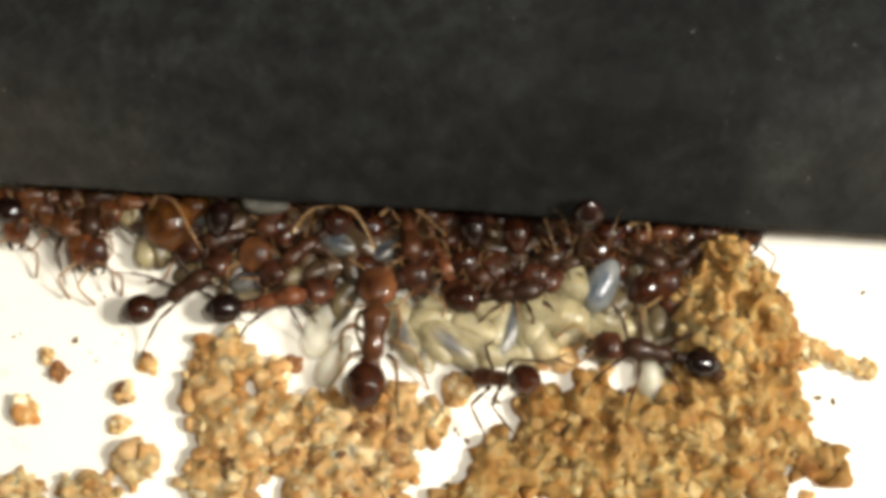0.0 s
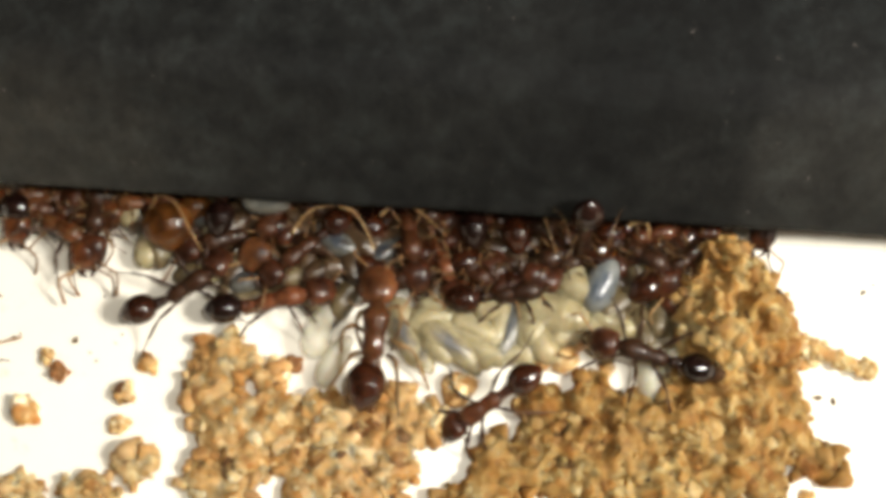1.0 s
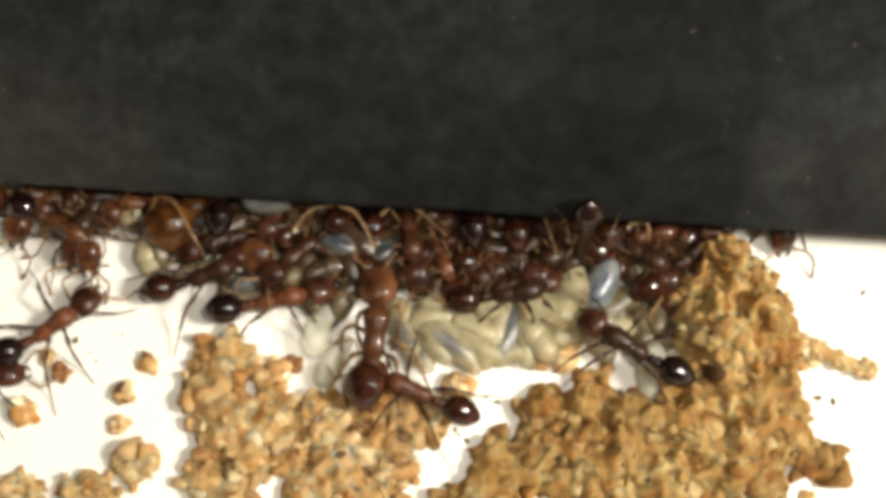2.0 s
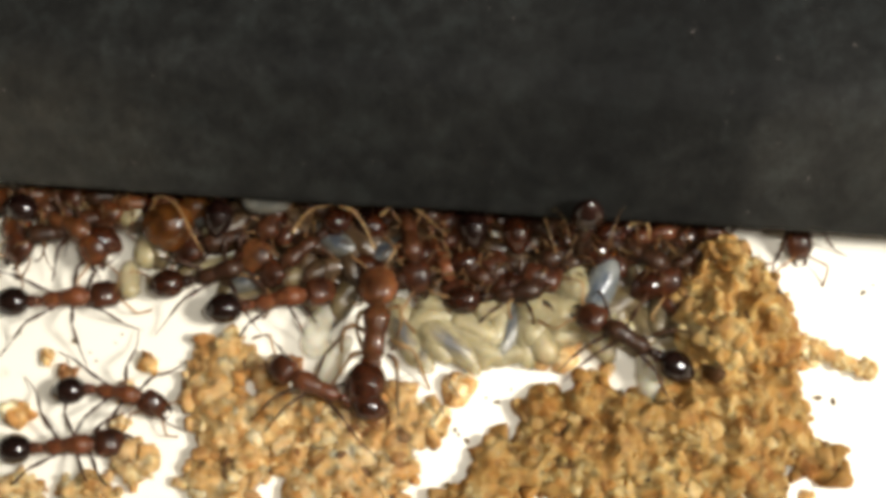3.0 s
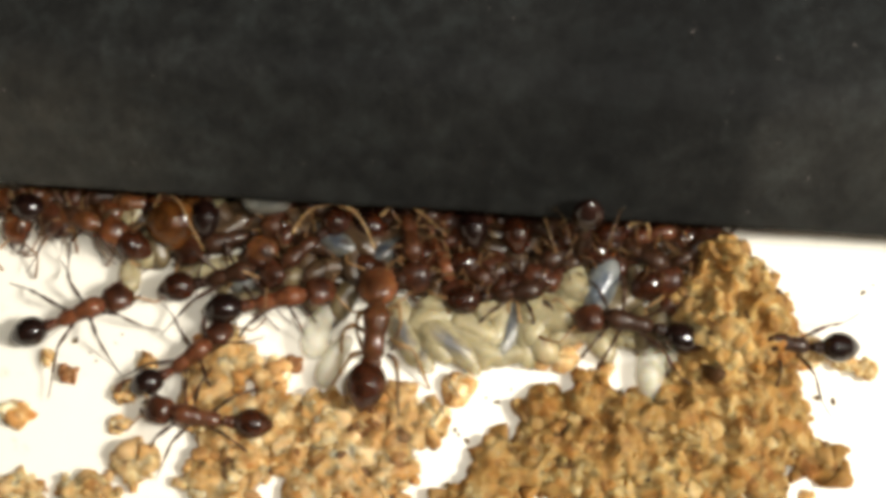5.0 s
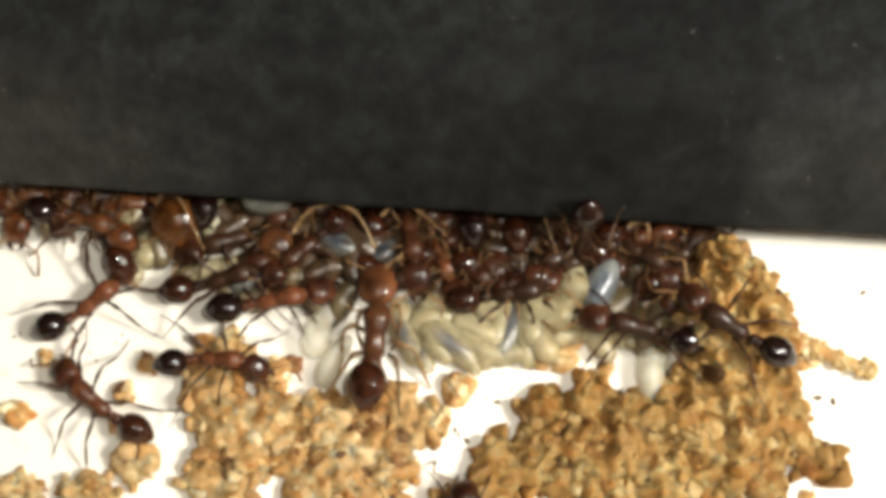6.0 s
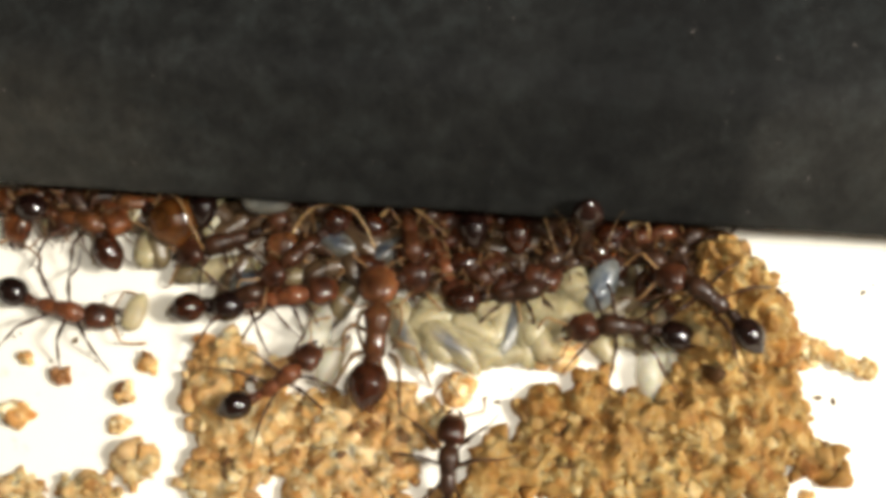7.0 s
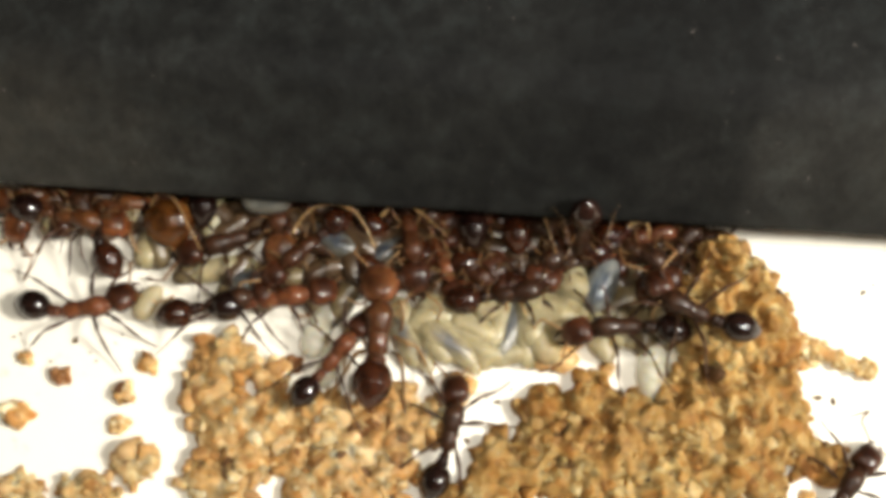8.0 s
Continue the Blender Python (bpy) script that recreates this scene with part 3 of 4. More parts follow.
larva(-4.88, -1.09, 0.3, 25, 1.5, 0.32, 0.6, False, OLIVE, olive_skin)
larva(-4.21, -0.66, 0.1, 80, 1.6, 0.38, 0.6, False, OLIVE, gap_shade_skin)
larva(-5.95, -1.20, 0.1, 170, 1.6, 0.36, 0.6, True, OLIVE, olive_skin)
larva(-6.40, -0.83, 0.1, 60, 1.5, 0.36, 0.6, False, OLIVE, gap_shade_skin)
larva(-4.48, -0.12, 0.1, 45, 1.8, 0.4, 0.6, False, OLIVE, gap_shade_skin)
larva(-5.21, 0.43, 0.1, 120, 1.7, 0.4, 0.6, False, OLIVE, gap_shade_skin)
larva(-2.36, -0.50, 0.2, 60, 1.5, 0.36, 0.6, False, OLIVE, gap_shade_skin)
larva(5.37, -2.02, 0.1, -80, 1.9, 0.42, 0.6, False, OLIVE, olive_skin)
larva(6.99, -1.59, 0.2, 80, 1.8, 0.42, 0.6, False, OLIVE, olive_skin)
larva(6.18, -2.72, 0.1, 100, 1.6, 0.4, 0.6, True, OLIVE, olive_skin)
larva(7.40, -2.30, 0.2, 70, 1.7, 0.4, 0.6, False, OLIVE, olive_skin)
larva(-6.45, 0.28, 0.0, 20, 1.7, 0.4, 0.6, False, OLIVE, gap_shade_skin)
larva(-7.35, 0.46, 0.0, 110, 1.7, 0.4, 0.6, False, OLIVE, gap_shade_skin)
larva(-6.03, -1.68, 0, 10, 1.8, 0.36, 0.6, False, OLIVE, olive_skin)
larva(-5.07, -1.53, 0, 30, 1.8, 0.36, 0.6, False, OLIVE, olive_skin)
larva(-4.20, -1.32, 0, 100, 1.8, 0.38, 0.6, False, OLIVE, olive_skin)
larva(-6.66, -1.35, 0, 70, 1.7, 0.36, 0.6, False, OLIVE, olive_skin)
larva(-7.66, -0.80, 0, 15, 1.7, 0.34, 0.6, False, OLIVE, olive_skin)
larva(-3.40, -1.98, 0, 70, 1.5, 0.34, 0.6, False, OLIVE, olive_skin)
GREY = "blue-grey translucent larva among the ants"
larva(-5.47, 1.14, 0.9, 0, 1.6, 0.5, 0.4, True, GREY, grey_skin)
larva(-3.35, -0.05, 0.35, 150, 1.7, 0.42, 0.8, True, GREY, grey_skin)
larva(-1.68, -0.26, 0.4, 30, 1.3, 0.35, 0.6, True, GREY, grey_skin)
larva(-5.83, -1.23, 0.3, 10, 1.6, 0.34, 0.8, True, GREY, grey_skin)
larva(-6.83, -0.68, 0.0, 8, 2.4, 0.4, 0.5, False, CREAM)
larva(-2.57, -0.17, 0.2, 90, 1.7, 0.4, 0.8, False, OLIVE, gap_shade_skin)
larva(1.4, -0.3, 0.05, 20, 1.6, 0.38, 0.6, False, OLIVE, gap_shade_skin)
larva(-0.25, -1.25, 0.05, 100, 1.4, 0.36, 0.6, False, OLIVE, gap_shade_skin)
larva(-9.27, 0.02, 0.0, 80, 1.7, 0.4, 0.5, False, CREAM)
larva(-11.74, 0.76, 0.1, 20, 1.8, 0.4, 0.5, False, CREAM)

# low filler layer, mostly dark-skinned to paint the shade beneath the ants
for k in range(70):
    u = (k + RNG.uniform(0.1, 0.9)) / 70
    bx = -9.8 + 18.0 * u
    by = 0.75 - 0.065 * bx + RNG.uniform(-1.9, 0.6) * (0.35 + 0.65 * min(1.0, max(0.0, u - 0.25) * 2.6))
    larva(bx, by, RNG.uniform(0.0, 0.25), RNG.uniform(0, 360), RNG.uniform(1.3, 2.1), RNG.uniform(0.3, 0.45), RNG.uniform(0.4, 1.0), False, "dull brown larva packed beneath the ants", (gap_shade_skin, cream_skin if bx < -7.0 else gap_shade_skin, grey_skin if bx < -7.0 else gap_shade_skin)[k % 3])

carried_larva = larva(-8.65, 0.02, 0.1, 70, 1.3, 0.36, 0.5, False, "pale cream larva dragged along by an ant")


# ---- ants ----
NECK, WAIST, SEAT, FOOT = (0.72, 0.0, 0.74), (-0.76, 0.0, 0.62), 0.40, 0.55
LEGS = [(0.50, 1, 48, 0.95), (0.12, 1, 2, 1.0), (-0.38, 1, -48, 1.22), (0.50, -1, -48, 0.95), (0.12, -1, -2, 1.0), (-0.38, -1, 48, 1.22)]


def leg_mesh(k):
    pts = [(0, 0, 0), (0.14, 0, 0.02), (0.24, 0, 0.08), (0.5, 0.01, 0.27), (0.78, 0.0, 0.40), (0.84, 0.0, 0.38),
           (1.05, -0.02, 0.12), (1.3, -0.03, -0.2), (1.36, -0.03, -0.27), (1.6, 0.0, -0.44), (1.9, 0.05, -0.53), (1.97, 0.06, -0.545)]
    radii = [0.07, 0.075, 0.036, 0.074, 0.046, 0.028, 0.052, 0.044, 0.022, 0.022, 0.018, 0.010]
    return tube("leg", [(x * k, y * k, z if z < 0 else z) for x, y, z in pts], radii)


def tucked_leg_mesh(k):
    """A leg drawn in, its knee standing above the back."""
    pts = [(0, 0, 0), (0.1, 0, 0.12), (0.3, 0.02, 0.46), (0.52, 0.03, 0.66), (0.6, 0.02, 0.66), (0.78, -0.04, 0.36), (0.92, -0.06, 0.08), (1.02, -0.04, -0.06), (1.22, 0.04, -0.24), (1.42, 0.08, -0.3)]
    return tube("leg", [(x * k, y * k, z) for x, y, z in pts], [0.05, 0.048, 0.05, 0.036, 0.024, 0.034, 0.03, 0.018, 0.015, 0.008])


def antenna_mesh():
    pts = [(0, 0, 0), (0.2, 0.22, 0.08), (0.42, 0.5, 0.12), (0.46, 0.56, 0.11), (0.62, 0.56, 0.02), (0.85, 0.5, -0.12), (1.0, 0.44, -0.22), (1.15, 0.38, -0.32), (1.2, 0.36, -0.35)]
    return tube("antenna", pts, [0.035, 0.032, 0.036, 0.03, 0.032, 0.036, 0.05, 0.055, 0.015], 6)


def mirrored(me, name):
    out = raw(name, [(v.co.x / MM, -v.co.y / MM, v.co.z / MM) for v in me.vertices], [tuple(p.vertices)[::-1] for p in me.polygons])
    return out


def ant_kind(body_skin, head_skin, gaster_skin, fat=1.0, long=0.0):
    """The meshes of one kind of ant; fat widens head, thorax and gaster, long stretches the gaster."""
    f, g = fat, 1 + long
    snout = ((-.01, .10, .09, 0), (.02, .24 * f, .17, 0), (.07, .345 * f, .25, 0), (.18, .405 * f, .31, 0), (.36, .42 * f, .345, 0), (.56, .415 * f, .34, -.02),
             (.72, .38 * f, .29, -.04), (.84, .31 * f, .21, -.07), (.92, .23, .13, -.09), (.96, .12, .06, -.10))
    if long:
        snout = [(.48 - .49 * math.cos(a), max(.06, .6 * math.sin(a) ** 0.8), max(.05, .40 * math.sin(a) ** 0.8), -.05 * a / 3) for a in np.linspace(0.02, 3.1, 12)]
    return {
        "thorax": (loft("thorax", dense([(-.82, .06 + long, .07 + long / 2, .60), (-.78, .14 + 0.7 * long, .14, .61), (-.68, .215 * f + 0.3 * long, .20, .63), (-.52, .245 * f, .235, .66), (-.34, .245 * f, .24, .68), (-.22, .235 * f, .22, .70),
                                         (-.12, .25 * f, .25, .73), (.08, .285 * f, .28, .76), (.30, .325 * f, .31, .77), (.50, .30 * f, .27, .76), (.64, .20 * f, .18, .74), (.76, .11, .11, .73)], 40), 18, 2.2), body_skin),
        "waist": (loft("waist", dense([(x, hw * (f + 3.2 * long), hh * (1 + long), z) for x, hw, hh, z in ((.04, .08, .08, 0), (-.05, .10, .09, .01), (-.12, .155, .16, .04), (-.18, .165, .18, .05), (-.23, .155, .165, .04),
                                       (-.28, .172, .165, .03), (-.35, .205, .18, .03), (-.41, .20, .17, .02), (-.49, .12, .12, 0))], 26), 12), body_skin),
        "gaster": (loft("gaster", dense([(x * g + long * 1.1, hw * (f if hw > 0.16 else 1), hh * (1 + long / 2), z) for x, hw, hh, z in (
            (.02, .06, .06, 0), (-.04, .19, .17, 0), (-.16, .34, .31, .01), (-.36, .445, .42, .02), (-.58, .47, .45, .02),
            (-.62, .462, .44, .02), (-.82, .41, .39, 0), (-.86, .385, .365, 0), (-1.02, .27, .25, -.03), (-1.15, .14, .12, -.06), (-1.21, .03, .03, -.08))], 44), 22), gaster_skin),
        "head": (loft("head", dense([(x * (1 + 1.2 * long), hw, hh, z) for x, hw, hh, z in snout], 34), 24, 2.05 if long else 2.6), head_skin),
    }


EYE_MESH = loft("eye", [(-.085, .01, .01, 0), (-.06, .035, .05, 0), (0, .05, .075, 0), (.06, .035, .05, 0), (.085, .01, .01, 0)], 10)
JAW = tube("mandible", [(0, 0, 0), (0.1, 0.03, -0.02), (0.22, -0.02, -0.05), (0.3, -0.12, -0.07)], [0.06, 0.07, 0.05, 0.012], 7)
JAW_R = mirrored(JAW, "mandible")
ANTENNA = antenna_mesh()
ANTENNA_R = mirrored(ANTENNA, "antenna")
LEG_MESHES = {(k, pale): leg_mesh(k) for k in (0.95, 1.0, 1.22) for pale in (0, 1)}
TUCKED_LEGS = {k: tucked_leg_mesh(k) for k in (0.95, 1.0, 1.22)}
SNUG = ("packed", "cluster", "cover", "among")

# dusky bodies are darkened to stand for shade in the cluster
dusky = ant_kind(dusk_shade_chitin, head_chitin, brown_chitin)
sooty = ant_kind(dusk_shade_chitin, head_chitin, dark_chitin)
worker = ant_kind(red_chitin, head_chitin, dark_chitin)
amber = ant_kind(red_chitin, head_chitin, amber_chitin)
tawny = ant_kind(bright_chitin, rust_chitin, amber_chitin)
major = ant_kind(maroon_chitin, maroon_chitin, brown_chitin, 1.24, 0.2)
chief = ant_kind(russet_chitin, bright_chitin, brown_chitin, 1.24, 0.2)
umber = ant_kind(red_chitin, head_chitin, brown_chitin)
russet = ant_kind(russet_chitin, head_chitin, brown_chitin)
rusty = ant_kind(bright_chitin, rust_chitin, dark_chitin)
replete = ant_kind(red_chitin, head_chitin, amber_chitin, 1.35)


def ant(kind, size, label):
    """One ant: thorax, waist, gaster, head with eyes, jaws and feelers, six legs."""
    root = new("ant")
    pale = 1 if kind in (amber, tawny, major, replete) or "packed" in label else 0
    root.scale = (size, size, size)
    link("thorax", kind["thorax"][0], kind["thorax"][1], root)
    link("waist", kind["waist"][0], kind["waist"][1], root, at=P(*WAIST))
    link("gaster", kind["gaster"][0], kind["gaster"][1], root, "glossy rounded gaster", at=P(WAIST[0] - SEAT, 0, WAIST[2]))
    head = link("head", kind["head"][0], kind["head"][1], root, at=P(*NECK, 0, 16, 0))
    stretch, wide = (1.24, 0.56) if kind in (major, chief) else (1.0, 0.37)
    for s in (1, -1):
        link("eye", EYE_MESH, eye_black, head, "small black eye", at=P(0.54 * stretch, s * wide, 0.12))
        link("mandible", JAW if s > 0 else JAW_R, brown_chitin, head, at=P(0.86 * stretch, s * 0.17, -0.10))
        link("antenna", ANTENNA if s > 0 else ANTENNA_R, feeler_chitin, head, "thin elbowed amber antenna", at=P(0.80 * stretch, s * 0.16, 0.08))
    for x, s, yaw, k in LEGS:
        snug = any(word in label for word in SNUG) and "rim" not in label
        link("leg", TUCKED_LEGS[k] if snug else LEG_MESHES[k, pale], tan_leg_chitin if snug else pale_leg_chitin if pale else leg_chitin, root, at=P(x, s * 0.16, FOOT, 0, 0, s * 90 + yaw * -1))
    return tagged(root, label, "ant", group="ants of the nest")


big_ant = ant(major, 1.06, "large reddish-brown ant facing the brood pile")
sand_walker = ant(umber, 1, "red-brown worker ant crossing the sand pile")
brood_guard = ant(sooty, 1, "dark red-brown ant beside the sand mound")
edge_ant = ant(sooty, 1, "dark brown worker ant climbing down to the mound")
left_ant = ant(worker, 1, "slim red-brown worker ant dragging a pale larva")
second_walker = ant(worker, 0.92, "slender red-brown worker ant walking toward the brood")
passing_ant = ant(worker, 1, "worker ant crossing the white floor")
lower_ant = ant(sooty, 1, "dark worker ant coming over the sand pile")
corner_ant = ant(sooty, 1, "worker ant entering at the sand edge")
packed_i = ant(dusky, 1, "dark brown ant packed among the brood")
packed_k = ant(dusky, 1, "dark brown ant packed among the brood")
resting_ant = ant(dusky, 1, "red-brown ant with dark glossy gaster at the cluster's rim")
feeding_ant = ant(worker, 1.04, "red-brown ant with dark glossy gaster tending larvae")
nest_ant_a = ant(chief, 0.92, "reddish big-headed ant leaning out under the dark cover")
nest_ant_b = ant(russet, 0.9, "dark ant lying under the dark cover")
nest_ant_c = ant(replete, 1.3, "ant with a swollen amber gaster under the dark cover")
nest_ant_d = ant(rusty, 1, "reddish ant at the cover's rim")
nest_ant_e = ant(dusky, 1, "red-brown ant with dark glossy gaster near the cover")
nest_ant_f = ant(russet, 1.05, "reddish ant with a dark head in the crowded cluster")
nest_ant_g = ant(sooty, 1, "red-brown ant with dark glossy gaster under the dark cover")
nest_ant_h = ant(sooty, 1, "dark brown ant with its gaster raised against the cover")
nest_ant_i = ant(dusky, 1, "dark ant resting over pale larvae")
nest_ant_j = ant(dusky, 1, "dark ant beside the sand mound under the cover")
nest_ant_k = ant(dusky, 1, "dark brown ant in the crowded cluster")
nest_ant_l = ant(amber, 1, "amber-brown ant tucked under the cover")
nest_ant_m = ant(dusky, 1, "dark ant buried in the cluster")
nest_ant_n = ant(sooty, 1, "dark ant squeezed beneath the cover")
nest_ant_o = ant(tawny, 1, "tawny red ant squeezed beneath the cover")
nest_ant_q = ant(worker, 1, "dark glossy ant backing out from under the cover")
nest_ant_r = ant(dusky, 1, "dark ant with its head below the amber gaster")
nest_ant_s = ant(dusky, 1, "dark brown ant in the crowded cluster")
nest_ant_t = ant(dusky, 1, "dark brown ant in the crowded cluster")
nest_ant_u = ant(russet, 1, "russet ant lying among the brood and ants")
nest_ant_v = ant(russet, 1, "russet ant squeezed beneath the dark cover")
nest_ant_w = ant(russet, 1, "russet ant squeezed beneath the dark cover")
nest_ant_p = ant(dusky, 1, "dark brown ant at the mound's shaded foot")
# the dusky ones here have the shade under the cover in their colour
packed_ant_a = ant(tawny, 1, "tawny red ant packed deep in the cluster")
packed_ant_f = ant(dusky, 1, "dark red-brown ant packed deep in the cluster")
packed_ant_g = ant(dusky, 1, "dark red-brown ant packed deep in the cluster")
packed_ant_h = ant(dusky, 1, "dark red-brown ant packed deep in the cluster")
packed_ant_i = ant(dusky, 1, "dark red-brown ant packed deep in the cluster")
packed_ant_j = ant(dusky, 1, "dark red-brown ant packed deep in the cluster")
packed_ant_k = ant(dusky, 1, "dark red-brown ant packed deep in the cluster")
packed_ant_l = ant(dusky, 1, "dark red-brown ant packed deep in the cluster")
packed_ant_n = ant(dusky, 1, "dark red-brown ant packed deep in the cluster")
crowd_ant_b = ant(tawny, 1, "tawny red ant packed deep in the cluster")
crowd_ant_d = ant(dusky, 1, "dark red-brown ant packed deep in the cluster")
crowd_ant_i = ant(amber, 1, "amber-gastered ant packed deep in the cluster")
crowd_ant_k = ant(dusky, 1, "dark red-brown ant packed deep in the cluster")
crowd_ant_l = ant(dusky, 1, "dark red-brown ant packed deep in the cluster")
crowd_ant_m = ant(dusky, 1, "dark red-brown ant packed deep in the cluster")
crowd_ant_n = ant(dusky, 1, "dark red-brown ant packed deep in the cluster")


DRAPED = set()


def drape(who, k, at, points, thick=1.0):
    """Lay the ant's leg number k through the given places; at: where the ant stands."""
    ob = [c for c in who.children if c.name.startswith("leg")][k]
    n = 4 * (len(points) - 1) + 1
    pts = dense(points, n)
    ob.data = tube("leg", pts, [thick * (0.055 - 0.03 * i / n) * (1.35 if i % 8 in (3, 4, 5) else 1) for i in range(n)])
    ob.data.materials.append(pale_leg_chitin)
    ob.matrix_basis = (at @ Matrix.Diagonal((*who.scale, 1))).inverted()
    DRAPED.add(ob.name)


drape(nest_ant_c, 1, P(-9.00, 2.68, 0.3, 0, 0, 104), [(-9.0, 0.9, 1.4), (-8.73, 1.27, 1.7), (-8.19, 0.99, 1.85), (-7.72, 0.19, 1.8), (-7.35, -0.44, 1.4)])
drape(nest_ant_b, 1, P(-4.44, -0.45, 0.6, 0, 0, -139.4), [(-4.6, 0.1, 1.5), (-4.29, 0.49, 1.8), (-3.87, 0.78, 1.9), (-3.3, 0.86, 1.9)])
drape(nest_ant_b, 4, P(-4.44, -0.45, 0.6, 0, 0, -139.4), [(-3.2, 0.86, 1.9), (-2.75, 0.7, 1.85), (-2.39, 0.24, 1.7), (-2.1, -0.4, 1.4)])
drape(nest_ant_f, 0, P(-1.0, -0.01, 0.5, 0, 0, -81.7), [(-1.9, 0.6, 1.7), (-1.62, 0.85, 1.8), (-1.19, 0.96, 1.85), (-0.67, 0.63, 1.9), (-0.2, 0.2, 1.9), (0.1, -0.05, 1.7)])
drape(nest_ant_k, 5, P(2.16, 1.85, 0.7, 0, 0, 94.4), [(2.52, 0.81, 1.75), (2.95, 0.78, 1.9), (3.2, 0.1, 1.85), (3.44, -0.58, 1.5)])
drape(nest_ant_l, 0, P(6.56, 0.17, 0.4, 0, 0, 11.5), [(5.64, 0.24, 1.7), (5.8, 0.36, 1.75), (6.1, 0.36, 1.75), (6.26, 0.24, 1.7), (6.3, -0.1, 1.5)])
drape(big_ant, 0, P(-2.04, -2.87, 0.75, 0, 0, 83.3), [(-2.28, -2.17, 0.95), (-2.54, -2.36, 1.20), (-2.64, -2.76, 1.10), (-2.52, -3.17, 0.70), (-2.36, -3.58, 0.30)], 1.3)
drape(big_ant, 1, P(-2.04, -2.87, 0.75, 0, 0, 83.3), [(-2.30, -2.93, 0.90), (-2.73, -2.73, 1.30), (-3.04, -2.94, 1.15), (-3.13, -3.52, 0.50), (-3.23, -4.01, 0.10)], 1.3)
drape(big_ant, 2, P(-2.04, -2.87, 0.75, 0, 0, 83.3), [(-2.26, -3.49, 0.85), (-2.69, -3.58, 1.20), (-3.14, -4.14, 0.90), (-3.66, -4.84, 0.60), (-4.26, -5.43, 0.30)], 1.3)
drape(big_ant, 3, P(-2.04, -2.87, 0.75, 0, 0, 83.3), [(-1.66, -2.13, 0.95), (-1.34, -2.10, 1.20), (-1.29, -2.51, 1.10), (-1.43, -2.96, 0.70), (-1.60, -3.30, 0.30)], 1.3)
drape(big_ant, 4, P(-2.04, -2.87, 0.75, 0, 0, 83.3), [(-1.61, -3.10, 0.90), (-1.22, -3.36, 1.25), (-0.94, -3.47, 1.20), (-0.67, -3.97, 0.60), (-0.42, -4.50, 0.10)], 1.3)
drape(big_ant, 5, P(-2.04, -2.87, 0.75, 0, 0, 83.3), [(-1.68, -3.55, 0.85), (-1.44, -3.82, 1.20), (-1.38, -4.32, 0.90), (-1.40, -4.85, 0.60), (-1.35, -5.45, 0.45)], 1.3)


# ---- movement ----
def drive(who, rows, gait=False, pitch=0):
    """Carry an ant along rows of (seconds, x, y, z, heading, head turn, gaster turn), with swinging legs; pitch dips its head, in degrees or as rows of (seconds, degrees)."""
    a = np.array(rows, float)
    step = 0.1 if gait else 0.25
    times = [round(i * step, 3) for i in range(int(round(8.0 / step)) + 1)]
    states = [spline(a[:, 0], a[:, 1:], t) for t in times]
    parts = {}
    for c in who.children:
        parts.setdefault(c.name.split(".")[0], []).append(c)
    dip = [float(np.interp(t, *zip(*pitch))) if isinstance(pitch, (list, tuple)) else pitch for t in times]
    walk(who, [(t, P(s[0], s[1], s[2], 0, d, s[3])) for t, s, d in zip(times, states, dip)])
    head_rows, waist_rows, gaster_rows = [], [], []
    seed = sum(map(ord, who["label"])) + rows[0][1]
    for t, s in zip(times, states):
        nod = 3 * math.sin(2.3 * t + seed)
        head_rows.append((t, P(*NECK, 0, 16 + nod, s[4] + 2 * math.sin(3.1 * t + seed))))
        half = radians(s[5] * 0.55)
        waist_rows.append((t, P(*WAIST, 0, 0, s[5] * 0.55)))
        gaster_rows.append((t, P(WAIST[0] - SEAT * math.cos(half), -SEAT * math.sin(half), WAIST[2], 0, 0, s[5])))
    walk(parts["head"][0], head_rows)
    walk(parts["waist"][0], waist_rows)
    walk(parts["gaster"][0], gaster_rows)
    for i, feeler in enumerate(c for c in parts["head"][0].children if c.name.startswith("antenna")):
        s = 1 if i == 0 else -1
        beat, root_x = 0.25, 0.80 * (1.24 if "large" in who["label"] else 1.0)
        walk(feeler, [(beat * k, P(root_x, s * 0.16, 0.08, 0, 10 * math.sin(4.1 * beat * k + seed + i * 2), s * 14 * math.sin(5.3 * beat * k + seed * 1.7 + i * 1.3))) for k in range(33)])
    # tripod gait: the stride follows the distance covered
    if not gait:
        for ob in parts["leg"]:
            if ob.name not in DRAPED:
                ob.scale = (0.8, 0.9, 0.95)
    else:
        for ob in parts["leg"]:
            ob.scale = (1.0, 0.95, 1.0)
    gone, legs = 0.0, [[] for _ in LEGS]
    last = states[0]
    for t, s in zip(times, states):
        d = math.hypot(s[0] - last[0], s[1] - last[1])
        fwd = math.cos(radians(s[3])) * (s[0] - last[0]) + math.sin(radians(s[3])) * (s[1] - last[1])
        turn = abs(s[3] - last[3]) / 60
        gone += (d if fwd >= 0 else -d) + turn * 0.5
        last = s
        for i, (x, side, yaw, k) in enumerate(LEGS):
            ph = gone / 1.5 * 2 * math.pi + (math.pi if i in (1, 3, 5) else 0) + 0.4 * i
            swing = 17 * math.sin(ph)
            lift = 9 * max(0.0, math.cos(ph)) if d > 0.01 else 0
            splay = 7 * math.sin(seed * (i + 2))
